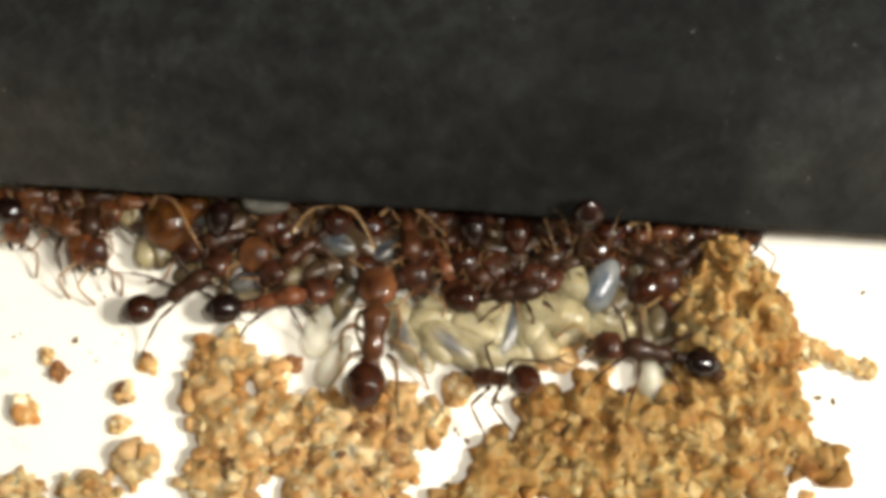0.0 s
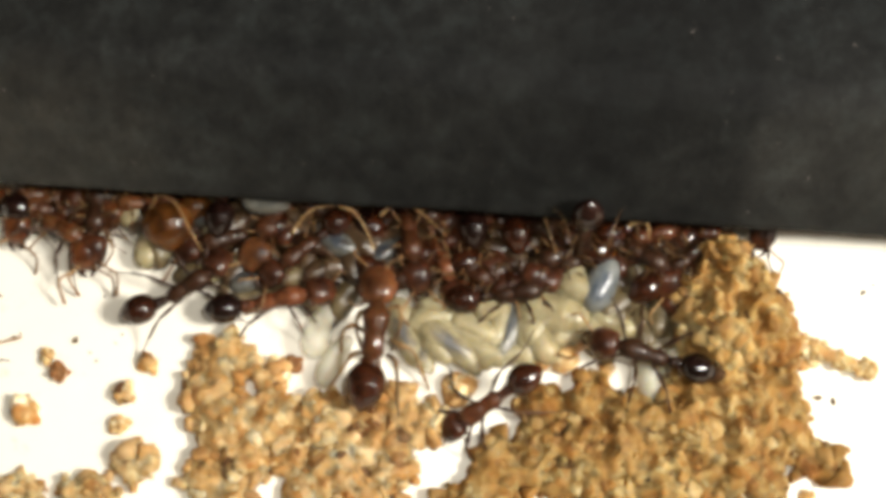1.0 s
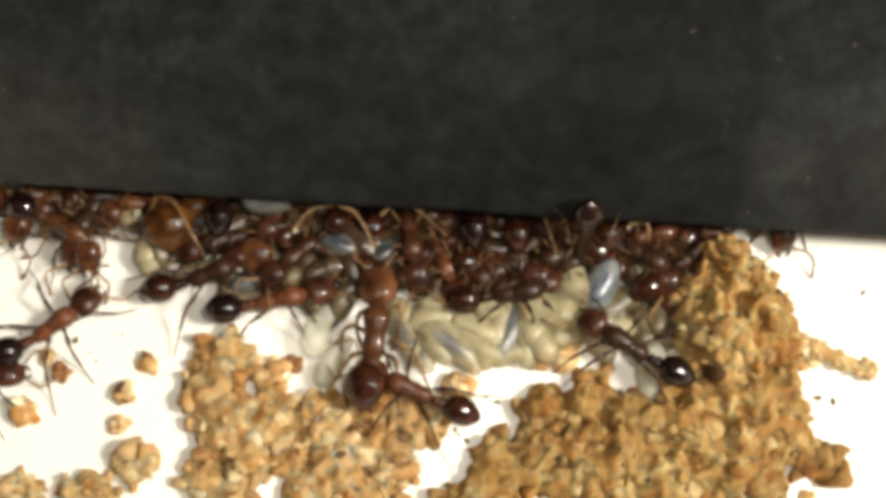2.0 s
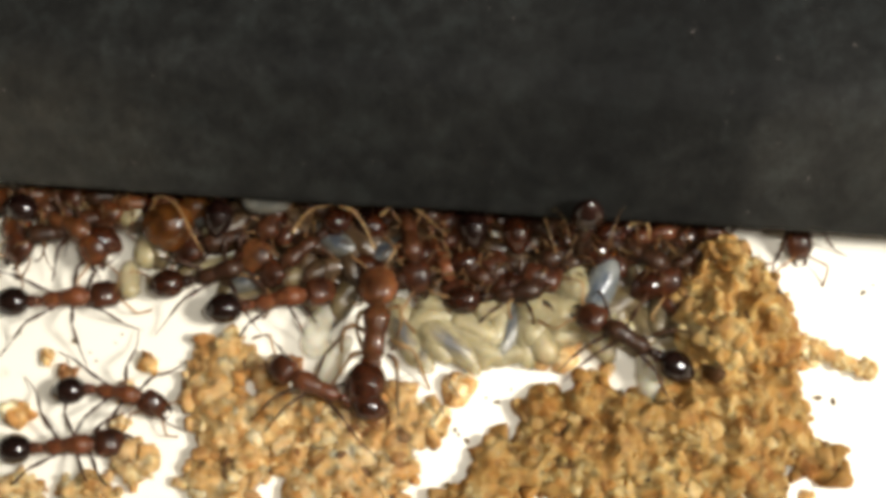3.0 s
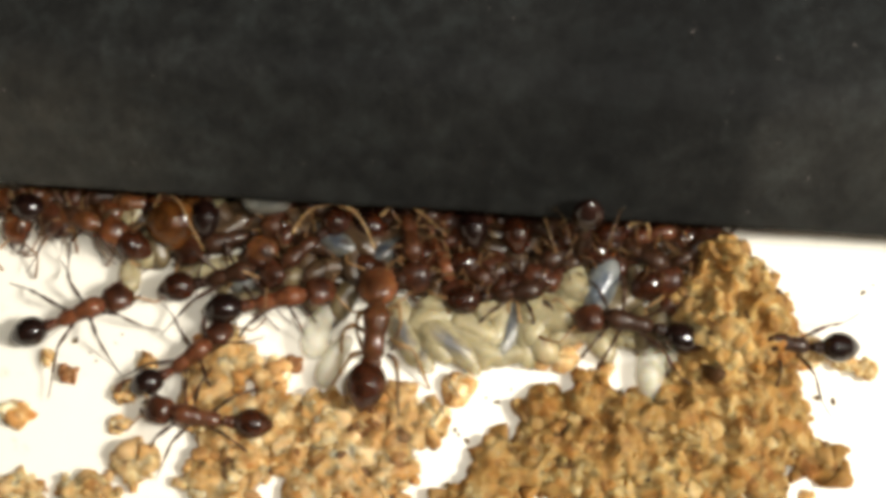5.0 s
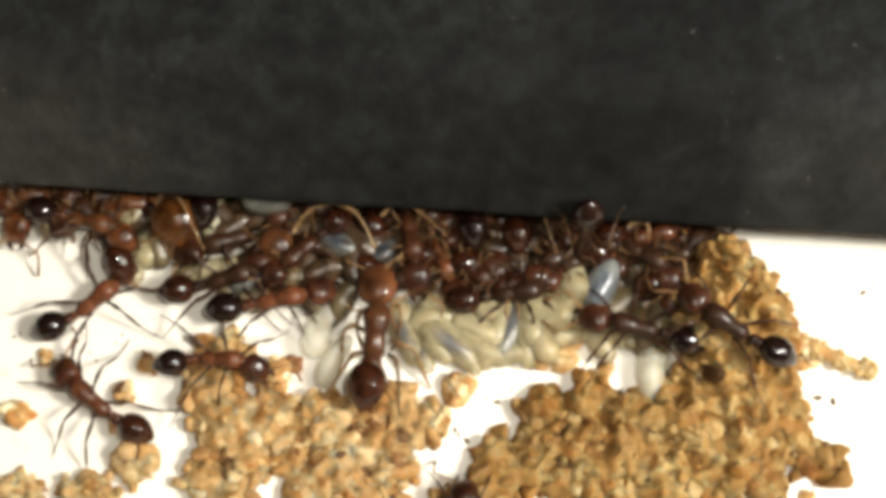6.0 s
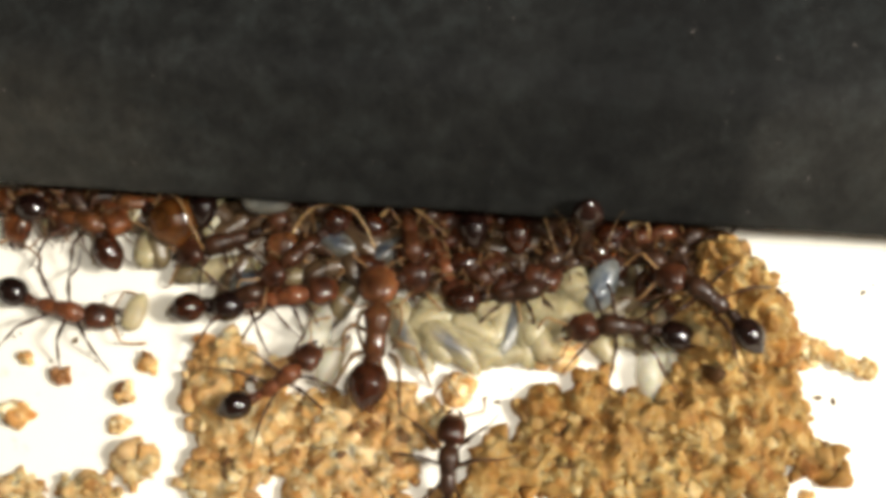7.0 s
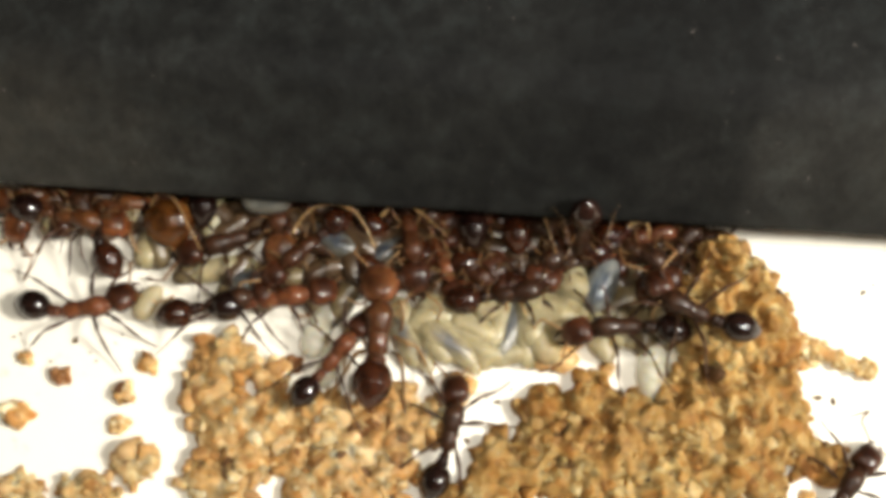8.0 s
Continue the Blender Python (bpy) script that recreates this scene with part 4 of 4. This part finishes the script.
            legs[i].append((t, P(x, side * 0.16, FOOT, 0, -lift, side * 90 - yaw + splay + (swing if side < 0 else -swing))))
    for ob, r in zip(parts["leg"], legs):
        if ob.name not in DRAPED:
            walk(ob, r)


def nudge(ob, rows):
    m = ob.matrix_basis.copy()
    out = []
    for t, x, y, turn in rows:
        out.append((t, P(x, y, 0) @ m.to_3x3().to_4x4() @ pose(0, 0, 0, 0, 0, turn)))
    walk(ob, out)


def motions():
    nudge(pellet_pushed, [(0, -12.18, -3.42, 0), (5.9, -12.17, -3.46, 0), (6.5, -12.84, -3.46, 40), (8, -12.84, -3.46, 40)])
    nudge(pellet_dark, [(0, -11.82, -3.95, 0), (1.5, -11.82, -3.95, 0), (3.2, -11.54, -4.02, 30), (5.9, -11.54, -4.02, 30), (6.6, -11.74, -4.09, 50), (8, -11.74, -4.09, 50)])
    nudge(pellet_pale, [(0, -12.81, -5.14, 0), (1.4, -12.81, -5.14, 0), (3.2, -13.04, -5.28, 35), (8, -13.04, -5.28, 35)])
    nudge(carried_larva, [(0, -8.65, 0.02, 0), (1.7, -8.82, -0.17, 0), (2.8, -9.78, -1.30, 20), (3.5, -9.60, -0.53, 30), (4.0, -9.61, -0.90, 25), (4.7, -9.74, -1.08, 20), (5.8, -9.68, -0.63, 25), (6.5, -9.54, -1.45, 10), (7.0, -9.50, -2.17, 0), (7.5, -9.61, -1.90, 0), (8.0, -9.11, -1.85, -10)])
    drive(big_ant, [(0, -2.04, -2.87, 0.75, 83.3, 11.2, -6.2), (2.5, -2.02, -2.87, 0.75, 83.3, 12.7, -7.4), (4.5, -2.03, -2.87, 0.75, 83.6, 12, -6.8), (7, -1.99, -2.85, 0.75, 84.2, 12.4, -7), (8, -1.93, -2.80, 0.75, 85.9, 9.7, -5)])
    drive(sand_walker, [(0, 1.97, -4.48, 0.75, -197.0, 0, 0), (0.5, 1.75, -4.52, 0.6, -171.1, 0, 0), (1, 1.42, -5.03, 0.35, -149.5, 0, 0), (1.3, 0.98, -4.76, 0.2, -177.1, 0, 0), (1.5, 0.44, -4.53, 0, -182.5, 0, 0), (1.7, -0.02, -4.62, 0, -193, 5.1, -3.5), (2.25, -2, -4.6, 0.9, -208.4, -11, 8.3), (2.8, -3.8, -4.54, 0.8, -207.3, -20.8, 15.1), (3, -3.82, -4.6, 0.7, -203.8, -11.4, 8.1), (3.3, -3.85, -4.58, 0.7, -202.4, -7.9, 5.7), (3.5, -4.42, -4.83, 0.6, -189.3, -7, 5.9), (3.7, -4.96, -4.99, 0.6, -186.2, 10.2, -7.8), (3.9, -5.28, -4.98, 0.5, -190.4, 0.4, -0.3), (4.2, -5.46, -5.01, 0.5, -194, -4.1, 3.3), (4.5, -6.02, -5.56, 0.5, -178.9, -2.5, 2), (4.7, -6.29, -5.55, 0.4, -175.7, 2.4, -1.9), (5.25, -8.54, -5.26, 0.1, -204.5, -10.7, 8.5), (5.8, -10.28, -4.71, 0, -226.2, -12.5, 9.5), (6, -10.7, -4.82, 0, -219.6, -17.8, 13.2), (6.2, -12.13, -4.53, 0, -212.8, -3.9, 2.5), (6.4, -13.78, -3.9, 0, -205.3, 19.2, -9.8), (6.5, -14.63, -3.78, 0, -205.4, -42.9, 25.4), (7, -17.72, -2.85, 0, -201.9, -10.9, 8), (8, -19.7, -2.31, 0, -196.9, 3.1, -2.4)], gait=True, pitch=[(0, 57), (0.5, 50), (1, 32), (1.3, 22), (1.5, 3), (1.7, 0), (8, 0)])
    drive(brood_guard, [(0, 6.05, -3.57, 0.95, 169.7, 8.1, -5.6), (0.5, 5.96, -3.64, 0.95, 165.3, -7.9, 5.3), (1, 5.92, -3.63, 0.95, 163.1, -2.5, 1.6), (1.5, 5.57, -3.35, 0.95, 155.4, 2.3, -1.7), (1.7, 5.41, -3.35, 0.95, 149.3, -5.8, 4.1), (2.8, 5.47, -3.29, 0.95, 146, -10.1, 7.3), (3, 5.45, -3.14, 0.95, 149, 0.9, -0.6), (3.5, 5.24, -2.83, 0.95, 156, 5.7, -3.8), (4, 5.38, -2.83, 0.95, 166.5, 7.1, -4.5), (4.5, 5.47, -2.68, 0.95, 167.9, 18.6, -12.5), (5.8, 5.58, -2.72, 0.95, 168.6, 10, -5.7), (6, 5.66, -2.82, 0.95, 166.5, 2.4, -1.4), (6.5, 5.53, -2.81, 0.95, 171.7, 16.3, -11.1), (7, 5.33, -2.82, 0.95, 175.3, 17.8, -12.6), (7.5, 5.27, -2.85, 0.95, 179.3, 33, -22.6), (8, 5.16, -2.84, 0.95, 181.8, 14.5, -9.8)], gait=True)
    drive(edge_ant, [(0, 9.04, 1.3, 0, -34.3, -55, 29.4), (1, 9.6, 1.27, 0, -47.9, -55, 36.8), (2, 10.41, 1.39, 0, -80.5, -1.8, 1.2), (2.8, 10.91, 1.22, 0, -88.8, -3, 2.3), (3.1, 10.99, 1.05, 0, -84.1, 11, -7.4), (3.3, 11.07, 0.53, 0, -80.2, 19, -13.7), (3.5, 11.09, -0.27, 0, -82.4, 4.4, -2.8), (3.7, 11.14, -0.21, 0, -81.7, -1, 0.5), (3.9, 11.35, -1.1, 0, -85.5, -10.9, 4.1), (4, 11.42, -1.53, 0, -89.5, 14.4, -6.4), (4.2, 11.58, -2.9, 0, -93.3, 8.7, -4.8), (4.3, 11.49, -3.67, 0, -100.6, 19, -9.8), (4.4, 11.12, -3.7, 0, -132.6, 26.2, -11.8), (4.5, 11.1, -3.52, 0, -148.3, 12.5, -6.5), (4.7, 11.15, -3.14, 0, -177.6, -49.8, 10.9), (5.2, 9.54, -3.28, 0.8, -191.5, -13.6, 7.8), (5.8, 8.14, -3.19, 2, -194.4, 15.5, -10.7), (6, 8.23, -2.91, 2, -214.5, -13, 7.8), (6.5, 8.11, -2.17, 2, -223.9, 31.1, -15.6), (7, 7.71, -2.08, 2, -217.2, 27.7, -18.1), (7.5, 7.44, -1.97, 2, -210.6, 26.3, -14.1), (8, 7.07, -2.46, 2, -205.2, -55, 10.8)], gait=True)
    drive(left_ant, [(0, -17.25, -4.04, 0, 16.9, -6.5, 4.7), (1, -15.68, -3.18, 0, 24.9, -1.2, 0.9), (1.2, -14.62, -2.98, 0, 24.4, -2.3, 1.7), (1.3, -13.63, -3.34, 0, 18.6, -5.1, 3.5), (1.4, -12.26, -3.39, 0, 13.4, -7.6, 5.1), (1.5, -11.63, -3.09, 0, 22.3, -3.5, 2.3), (1.7, -11.76, -2.94, 0, 40.5, 23.5, -16), (2.2, -11.92, -2.27, 0, 29, 6.8, -4.9), (2.8, -12.02, -1.33, 0, 4.6, -22.7, 15.6), (3, -11.57, -1.75, 0, 4.6, 3.7, -2.6), (3.2, -11.46, -1.62, 0, 19, 12.9, -8.3), (3.5, -10.9, -1.78, 0, 31.1, 17.7, -12.8), (3.8, -11.04, -2.03, 0, 33.5, 6.4, -4.6), (4, -11.16, -2.2, 0, 29.7, 10.2, -6.8), (4.5, -11.36, -2.3, 0, 26.6, 16.4, -11.8), (4.7, -11.27, -2.28, 0, 18.5, 0.2, -0.2), (5.8, -10.59, -1.77, 0, 38.9, 17.7, -12), (6.1, -10.63, -1.72, 0, 39.9, 31.3, -19.6), (6.3, -11.38, -1.72, 0, 27.1, 5.9, -4.2), (6.4, -11.46, -2.02, 0, 10.7, -0.2, 0.1), (6.6, -11.62, -2.08, 0, -5.1, 6.3, -4.5), (6.8, -11.71, -2.11, 0, -15, 11.8, -8.5), (7, -11.7, -2.11, 0, -15.5, 13.3, -9.7), (7.5, -11.54, -2.13, 0, -7.1, 16, -11.6), (8, -10.94, -2.06, 0, 7.2, 34.2, -24.9)], gait=True)
    drive(second_walker, [(0, -20.05, -2.61, 0, 13.1, -0, 0), (1, -18.56, -3.51, 0, 6.5, 0, -0), (1.7, -16, -4.21, 0, 6.9, 0, -0), (2.2, -13.08, -4.28, 0, 10.2, -0, 0), (2.8, -10.49, -3.97, 0, 9.1, -13.1, 9.1), (2.9, -9.93, -4.59, 0, -3, -12, 8.7), (3.1, -9.71, -4.72, 0, -13, -29.9, 21.1), (3.2, -9.7, -4.64, 0, -7.3, -25, 18.1), (3.3, -9.75, -4.52, 0, 10.9, 8.4, -5.9), (3.4, -9.38, -4.1, 0, 23, -9.2, 6.6), (3.6, -8.97, -3.9, 0, 34.9, -8, 5.7), (3.8, -8.77, -3.97, 0, 35.6, -15.3, 11.6), (4, -8.64, -4, 0, 31.6, -14.8, 10.7), (4.2, -8.55, -3.9, 0, 29.5, -7, 4.9), (4.5, -8.03, -3.48, 0, 38.7, 7.6, -5.5), (4.7, -7.97, -3.5, 0, 39.5, 15.5, -11.3), (5.8, -6.47, -3.65, 0.4, 8.3, 9.6, -6.2), (5.9, -6.62, -3.69, 0.4, -1.5, -26.6, 14.8), (6.2, -6.66, -3.82, 0.4, -6.1, -31.4, 14.1), (6.4, -6.12, -4.05, 0.5, -14.6, -22.4, 14.6), (6.5, -5.41, -4.11, 0.6, -10.7, -6, 4.3), (6.6, -5.15, -4.09, 0.6, 0.8, 8.3, -5.9), (6.8, -5.03, -4.35, 0.6, 14.3, 0, 0), (7, -4.81, -4.38, 0.6, 35.5, 20.1, -14.1), (7.2, -4.55, -4.18, 0.6, 39.6, 4.2, -2.8), (7.5, -4.01, -3.97, 0.5, 46.3, -0.6, 0.5), (8, -3.11, -3.51, 0.6, 50.2, 1.7, -1.2)], gait=True)
    drive(passing_ant, [(0, -22.99, -5.86, 0, 3.2, 0, 0), (1.7, -18.8, -6.2, 0, 3.4, 0, -0), (2.8, -12.46, -6.31, 0, -10.2, -11.7, 8.3), (2.9, -11.65, -6.41, 0, -3.9, 0.1, -0.1), (3.1, -10.88, -6.14, 0, 8, 1.7, -1.3), (3.2, -10.85, -6.22, 0, 3.1, 1.5, -1.1), (3.3, -10.77, -6.4, 0, -4, 0.8, -0.6), (3.4, -9.69, -6.6, 0, -18.4, -4.9, 3.2), (3.5, -8.91, -7.23, 0, -22.7, -1, 0.7), (3.7, -8.63, -7.34, 0, -26.1, 17.5, -10.7), (3.8, -7.56, -8.15, 0, -27.9, 14.5, -10.1), (4, -6.33, -9.06, 0, -27.2, 4.6, -3.1), (4.4, -4.75, -10.52, 0, -25.5, -0, 0), (8, 0.85, -12.29, 0, -16.7, 0, -0)], gait=True)
    drive(lower_ant, [(0, 3.74, -14.53, 0.3, 108.1, 0, -0), (4, 3, -11.94, 0.3, 108.1, 0, -0), (5.8, 1.11, -9.21, 0.3, 100.8, 0, -0), (6, 0.77, -8.89, 0.3, 95.4, -0, 0), (6.5, 0.35, -8.71, 0.4, 95.2, -1.9, 1.2), (6.8, 0.17, -7.94, 0.5, 93.9, -0.8, 0.4), (7, 0.16, -7, 0.5, 87.5, -6, 3), (7.2, 0.33, -6.33, 0.4, 86.7, 14.3, -5), (7.5, 0.17, -5.95, 0.1, 86.8, 15.7, -8.8), (7.8, 0.27, -5.75, 0, 79.7, 31, -19.5), (8, 0.26, -5.68, 0, 77.4, 16.5, -10.5)], gait=True)
    drive(corner_ant, [(0, 14.72, -14.01, 0, 84.4, 0, -0), (6.5, 13.39, -10.9, 0, 85, -0, 0), (7.5, 12.38, -9.17, 0, 68.2, 0, -0), (8, 12.01, -7.57, 0, 57.9, -9.8, 6)], gait=True)
    drive(packed_i, [(0, 3.57, -0.51, 0.5, -156.4, 55, -0), (8, 3.61, -0.55, 0.5, -156.1, 55, -0)])
    drive(packed_k, [(0, 6.25, -0.6, 0.6, -33, -55, 55), (8, 6.22, -0.57, 0.6, -29, -55, 55)])
    drive(resting_ant, [(0, -7.76, -1.39, 0.2, 31.8, 29.2, -12.8), (1, -7.76, -1.39, 0.2, 31.8, 29.2, -12.8), (1.5, -7.48, -1.12, 0.2, 28.1, 55, -9.3), (1.7, -7.22, -1.01, 0.2, 23.8, 55, -11.1), (2.8, -6.88, -0.97, 0.2, 16.9, 55, -9), (3.5, -6.67, -1, 0.2, 15.1, 55, -10.4), (4.5, -6.44, -1.03, 0.2, 13.6, 55, -3.8), (5.8, -6.54, -1.09, 0.2, 16.8, 55, -5.9), (6.5, -6.25, -1.28, 0.2, 13.8, 55, -8.9), (7, -6.15, -1.73, 0.2, 12.1, 55, -0.4), (7.5, -6.17, -1.68, 0.2, 15.2, -20.6, 0.3), (8, -6.52, -1.87, 0.2, 12.9, -1.4, 0.4)], gait=True)
    drive(feeding_ant, [(0, -4.93, -1.82, 0.2, 11.1, 6, -4), (5.8, -4.93, -1.82, 0.2, 11.1, 4, -4), (6.5, -4.85, -1.78, 0.2, 9.4, 8, -2), (8, -4.85, -1.78, 0.2, 9.4, 2, -4)])
    drive(nest_ant_a, [(0, -5.35, 0.66, 0.4, -112, 0, 0), (4.5, -5.29, 0.59, 0.4, -112, 0, 0), (5.8, -5.07, 1.02, 0.4, -98, 0, 0), (6.5, -5.15, 0.94, 0.4, -80, 0, 0), (8, -5.12, 0.88, 0.4, -84, 0, 0)])
    drive(nest_ant_b, [(0, -4.44, -0.45, 0.6, -139.4, 0, 0), (8, -4.42, -0.45, 0.6, -137.4, 0, 0)])
    drive(nest_ant_c, [(0, -9.00, 2.68, 0.3, 104, 0, -3), (3, -8.98, 2.64, 0.3, 104, 0, -3), (6.5, -8.71, 2.82, 0.3, 100, 0, 2), (8, -8.93, 2.77, 0.3, 102, 0, 0)])
    drive(nest_ant_d, [(0, -11.89, 0.49, 0.3, -24.4, -55, 16.8), (1.5, -11.67, 0.32, 0.3, -31.5, -55, 4.9), (2.8, -11.53, 0.42, 0.4, -26.4, -55, 10.1), (4.5, -11.48, 0.66, 0.4, -15, 8.2, -2.6), (5.8, -10.83, 0.56, 0.4, -13.8, -55, 0.5), (6.5, -11.04, 0.56, 0.4, -15.9, 55, -1.5), (8, -11.27, 0.68, 0.4, -11.6, 11, -1.9)])
    drive(nest_ant_e, [(0, -10.92, 0.78, 0.3, -83.4, 0.3, -3.8), (0.8, -10.85, 0.86, 0.3, -91.1, 0, -0.3), (1.5, -10.45, 1.05, 0.3, -93.5, -0.3, 2), (2.8, -12.2, 0.21, 0.3, -166, 55, -34.3), (4.5, -11.42, 0.63, 0.3, -200.1, -55, 0.8), (4.8, -11.17, 0.62, 0.3, -201.8, 55, -1), (5.8, -11.03, 0.71, 0.3, -227.4, 55, -7.3), (6.5, -10.81, 1.02, 0.3, -242.4, -55, 1.5), (7, -11.27, 1.1, 0.3, -236.5, 55, -1.8), (8, -11.13, 0.94, 0.3, -244.3, -55, 4.5)])
    drive(nest_ant_f, [(0, -1.0, -0.01, 0.5, -81.7, 4, 0), (8, -0.98, -0.03, 0.5, -81, -3, 0)])
    drive(nest_ant_g, [(0, 0.84, 2, 0.8, 92.8, -0.2, 0.2), (8, 0.84, 2, 0.8, 92.8, -0.2, 0.2)])
    drive(nest_ant_h, [(0, 4.22, 0.5, 1.65, -88, 0, 0), (6.5, 4.22, 0.51, 1.65, -88, 2, 0), (8, 4.14, 0.52, 1.65, -86, 0, 0)], pitch=82)
    drive(nest_ant_i, [(0, 2.34, -1.65, 0.4, 7.2, 55, -1.8), (3, 2.34, -1.65, 0.4, 7.9, 55, -0.9), (8, 2.34, -1.64, 0.4, 8.1, 55, -0.9)])
    drive(nest_ant_j, [(0, 7.59, -0.51, 0.5, 37.5, 55, -2.1), (4, 7.72, -0.45, 0.5, 35.9, 55, -3.8), (8, 7.46, -0.06, 0.5, 52.2, 55, -3.3)])
    drive(nest_ant_k, [(0, 2.16, 1.85, 0.7, 94.4, 0.6, -0.7), (8, 2.16, 1.85, 0.7, 94.4, 0.6, -0.7)])
    drive(nest_ant_l, [(0, 6.56, 0.17, 0.4, 11.5, -55, 5.6), (8, 6.56, 0.17, 0.4, 11.5, -55, 5.6)])
    drive(nest_ant_m, [(0, -0.94, -1.15, 0.3, -164.7, -55, 3.7), (8, -0.95, -1.16, 0.3, -165.3, -55, 3)])
    drive(nest_ant_n, [(0, -0.73, 0.79, 0.2, 8.9, -55, 0.6), (8, -0.73, 0.79, 0.2, 8.9, -55, 0.6)])
    drive(nest_ant_o, [(0, -9.46, 1.22, 0.2, -180, 55, -5), (8, -9.46, 1.22, 0.2, -180, 55, -5)])
    drive(nest_ant_q, [(0, -6.78, 2.39, 0.6, 86, 0, 0), (3, -6.82, 2.41, 0.6, 86, 0, 0), (4.5, -7.22, 2.26, 0.6, 88, 0, 0), (5.8, -7.40, 2.67, 0.6, 90, 0, 0), (8, -7.44, 2.74, 0.6, 90, 0, 0)])
    drive(nest_ant_r, [(0, -6.84, 0.10, 0.1, -164.5, 0, 0), (8, -6.78, 0.02, 0.1, -162, 0, 0)])
    drive(nest_ant_s, [(0, -3.87, 1.05, 0.2, 160.6, 0, 0), (8, -3.85, 1.05, 0.2, 161.6, 0, 0)])
    drive(nest_ant_t, [(0, -3.96, -0.13, 0.1, 157.6, 0, 0), (8, -3.94, -0.13, 0.1, 158.6, 0, 0)])
    drive(nest_ant_u, [(0, 0.89, -1.04, 0.25, -22.8, 0, 0), (8, 0.91, -1.04, 0.25, -21.8, 0, 0)])
    drive(nest_ant_v, [(0, -10.89, 0.8, 0.05, -170.4, 0, 0), (4, -10.79, 0.8, 0.05, -167.4, 0, 0), (8, -10.87, 0.8, 0.05, -169.4, 0, 0)])
    drive(nest_ant_w, [(0, -12.87, 1.07, 0.05, -0.4, 0, 0), (4, -12.77, 1.07, 0.05, 2.6, 0, 0), (8, -12.85, 1.07, 0.05, 0.6, 0, 0)])
    drive(nest_ant_p, [(0, 8.21, 0.08, 0.3, -8.9, -55, 4.3), (8, 8.2, 0.06, 0.3, -9.3, -55, 3.9)])
    drive(packed_ant_a, [(0, -12.59, 1.25, 0.1, -152.7, 55, -39.5), (8, -12.59, 1.25, 0.1, -152.7, 55, -39.5)])
    drive(packed_ant_f, [(0, 0.95, -0.65, 0.2, 144.2, -31.9, 14.6), (8, 0.95, -0.65, 0.2, 144.2, -31.9, 14.6)])
    drive(packed_ant_g, [(0, 0.58, -0.81, 0.2, -13.1, 55, -6.5), (8, 0.58, -0.81, 0.2, -13.1, 55, -6.5)])
    drive(packed_ant_h, [(0, 2.91, 0.41, 0.3, -19.2, 0, 0), (8, 2.91, 0.41, 0.3, -19.2, 0, 0)])
    drive(packed_ant_i, [(0, 3.7, -0.84, 0.2, 32, 53.2, -31.5), (8, 3.7, -0.84, 0.2, 32, 53.2, -31.5)])
    drive(packed_ant_j, [(0, 6.28, -0.33, 0.2, -145, -30.6, 12.9), (8, 6.28, -0.33, 0.2, -145, -30.6, 12.9)])
    drive(packed_ant_k, [(0, 7.01, -0.98, 0.3, -103.4, 55, -0), (8, 7.01, -0.98, 0.3, -103.4, 55, -0)])
    drive(packed_ant_l, [(0, 4.52, -0.13, 0.2, -161.6, -49.9, 26.9), (8, 4.52, -0.13, 0.2, -161.6, -49.9, 26.9)])
    drive(packed_ant_n, [(0, 0.81, 0.75, 0.1, -9.8, 40.4, -17.6), (8, 0.81, 0.75, 0.1, -9.8, 40.4, -17.6)])
    drive(crowd_ant_b, [(0, -12.71, 1.54, 0.1, -174.8, 15.1, -3.2), (8, -12.71, 1.54, 0.1, -174.8, 15.1, -3.2)])
    drive(crowd_ant_d, [(0, -10.5, 1.47, 0.2, -172.5, -25.4, 9.6), (8, -10.5, 1.47, 0.2, -172.5, -25.4, 9.6)])
    drive(crowd_ant_i, [(0, -0, -0.56, 0.1, -68.8, -0, 0), (8, -0, -0.56, 0.1, -68.8, -0, 0)])
    drive(crowd_ant_k, [(0, 3.83, 0.7, 0.2, 169.1, -51.1, 4.6), (8, 3.83, 0.7, 0.2, 169.1, -51.1, 4.6)])
    drive(crowd_ant_l, [(0, 7.28, -0.23, 0.2, -21.2, -55, 41.5), (8, 7.28, -0.23, 0.2, -21.2, -55, 41.5)])
    drive(crowd_ant_m, [(0, -3.34, 1.06, 0.1, 170.2, -55, 27), (8, -3.34, 1.06, 0.1, 170.2, -55, 27)])
    drive(crowd_ant_n, [(0, 1.9, -0.8, 0.1, -150.6, 18.9, -7.6), (8, 1.9, -0.8, 0.1, -150.6, 18.9, -7.6)])


motions()
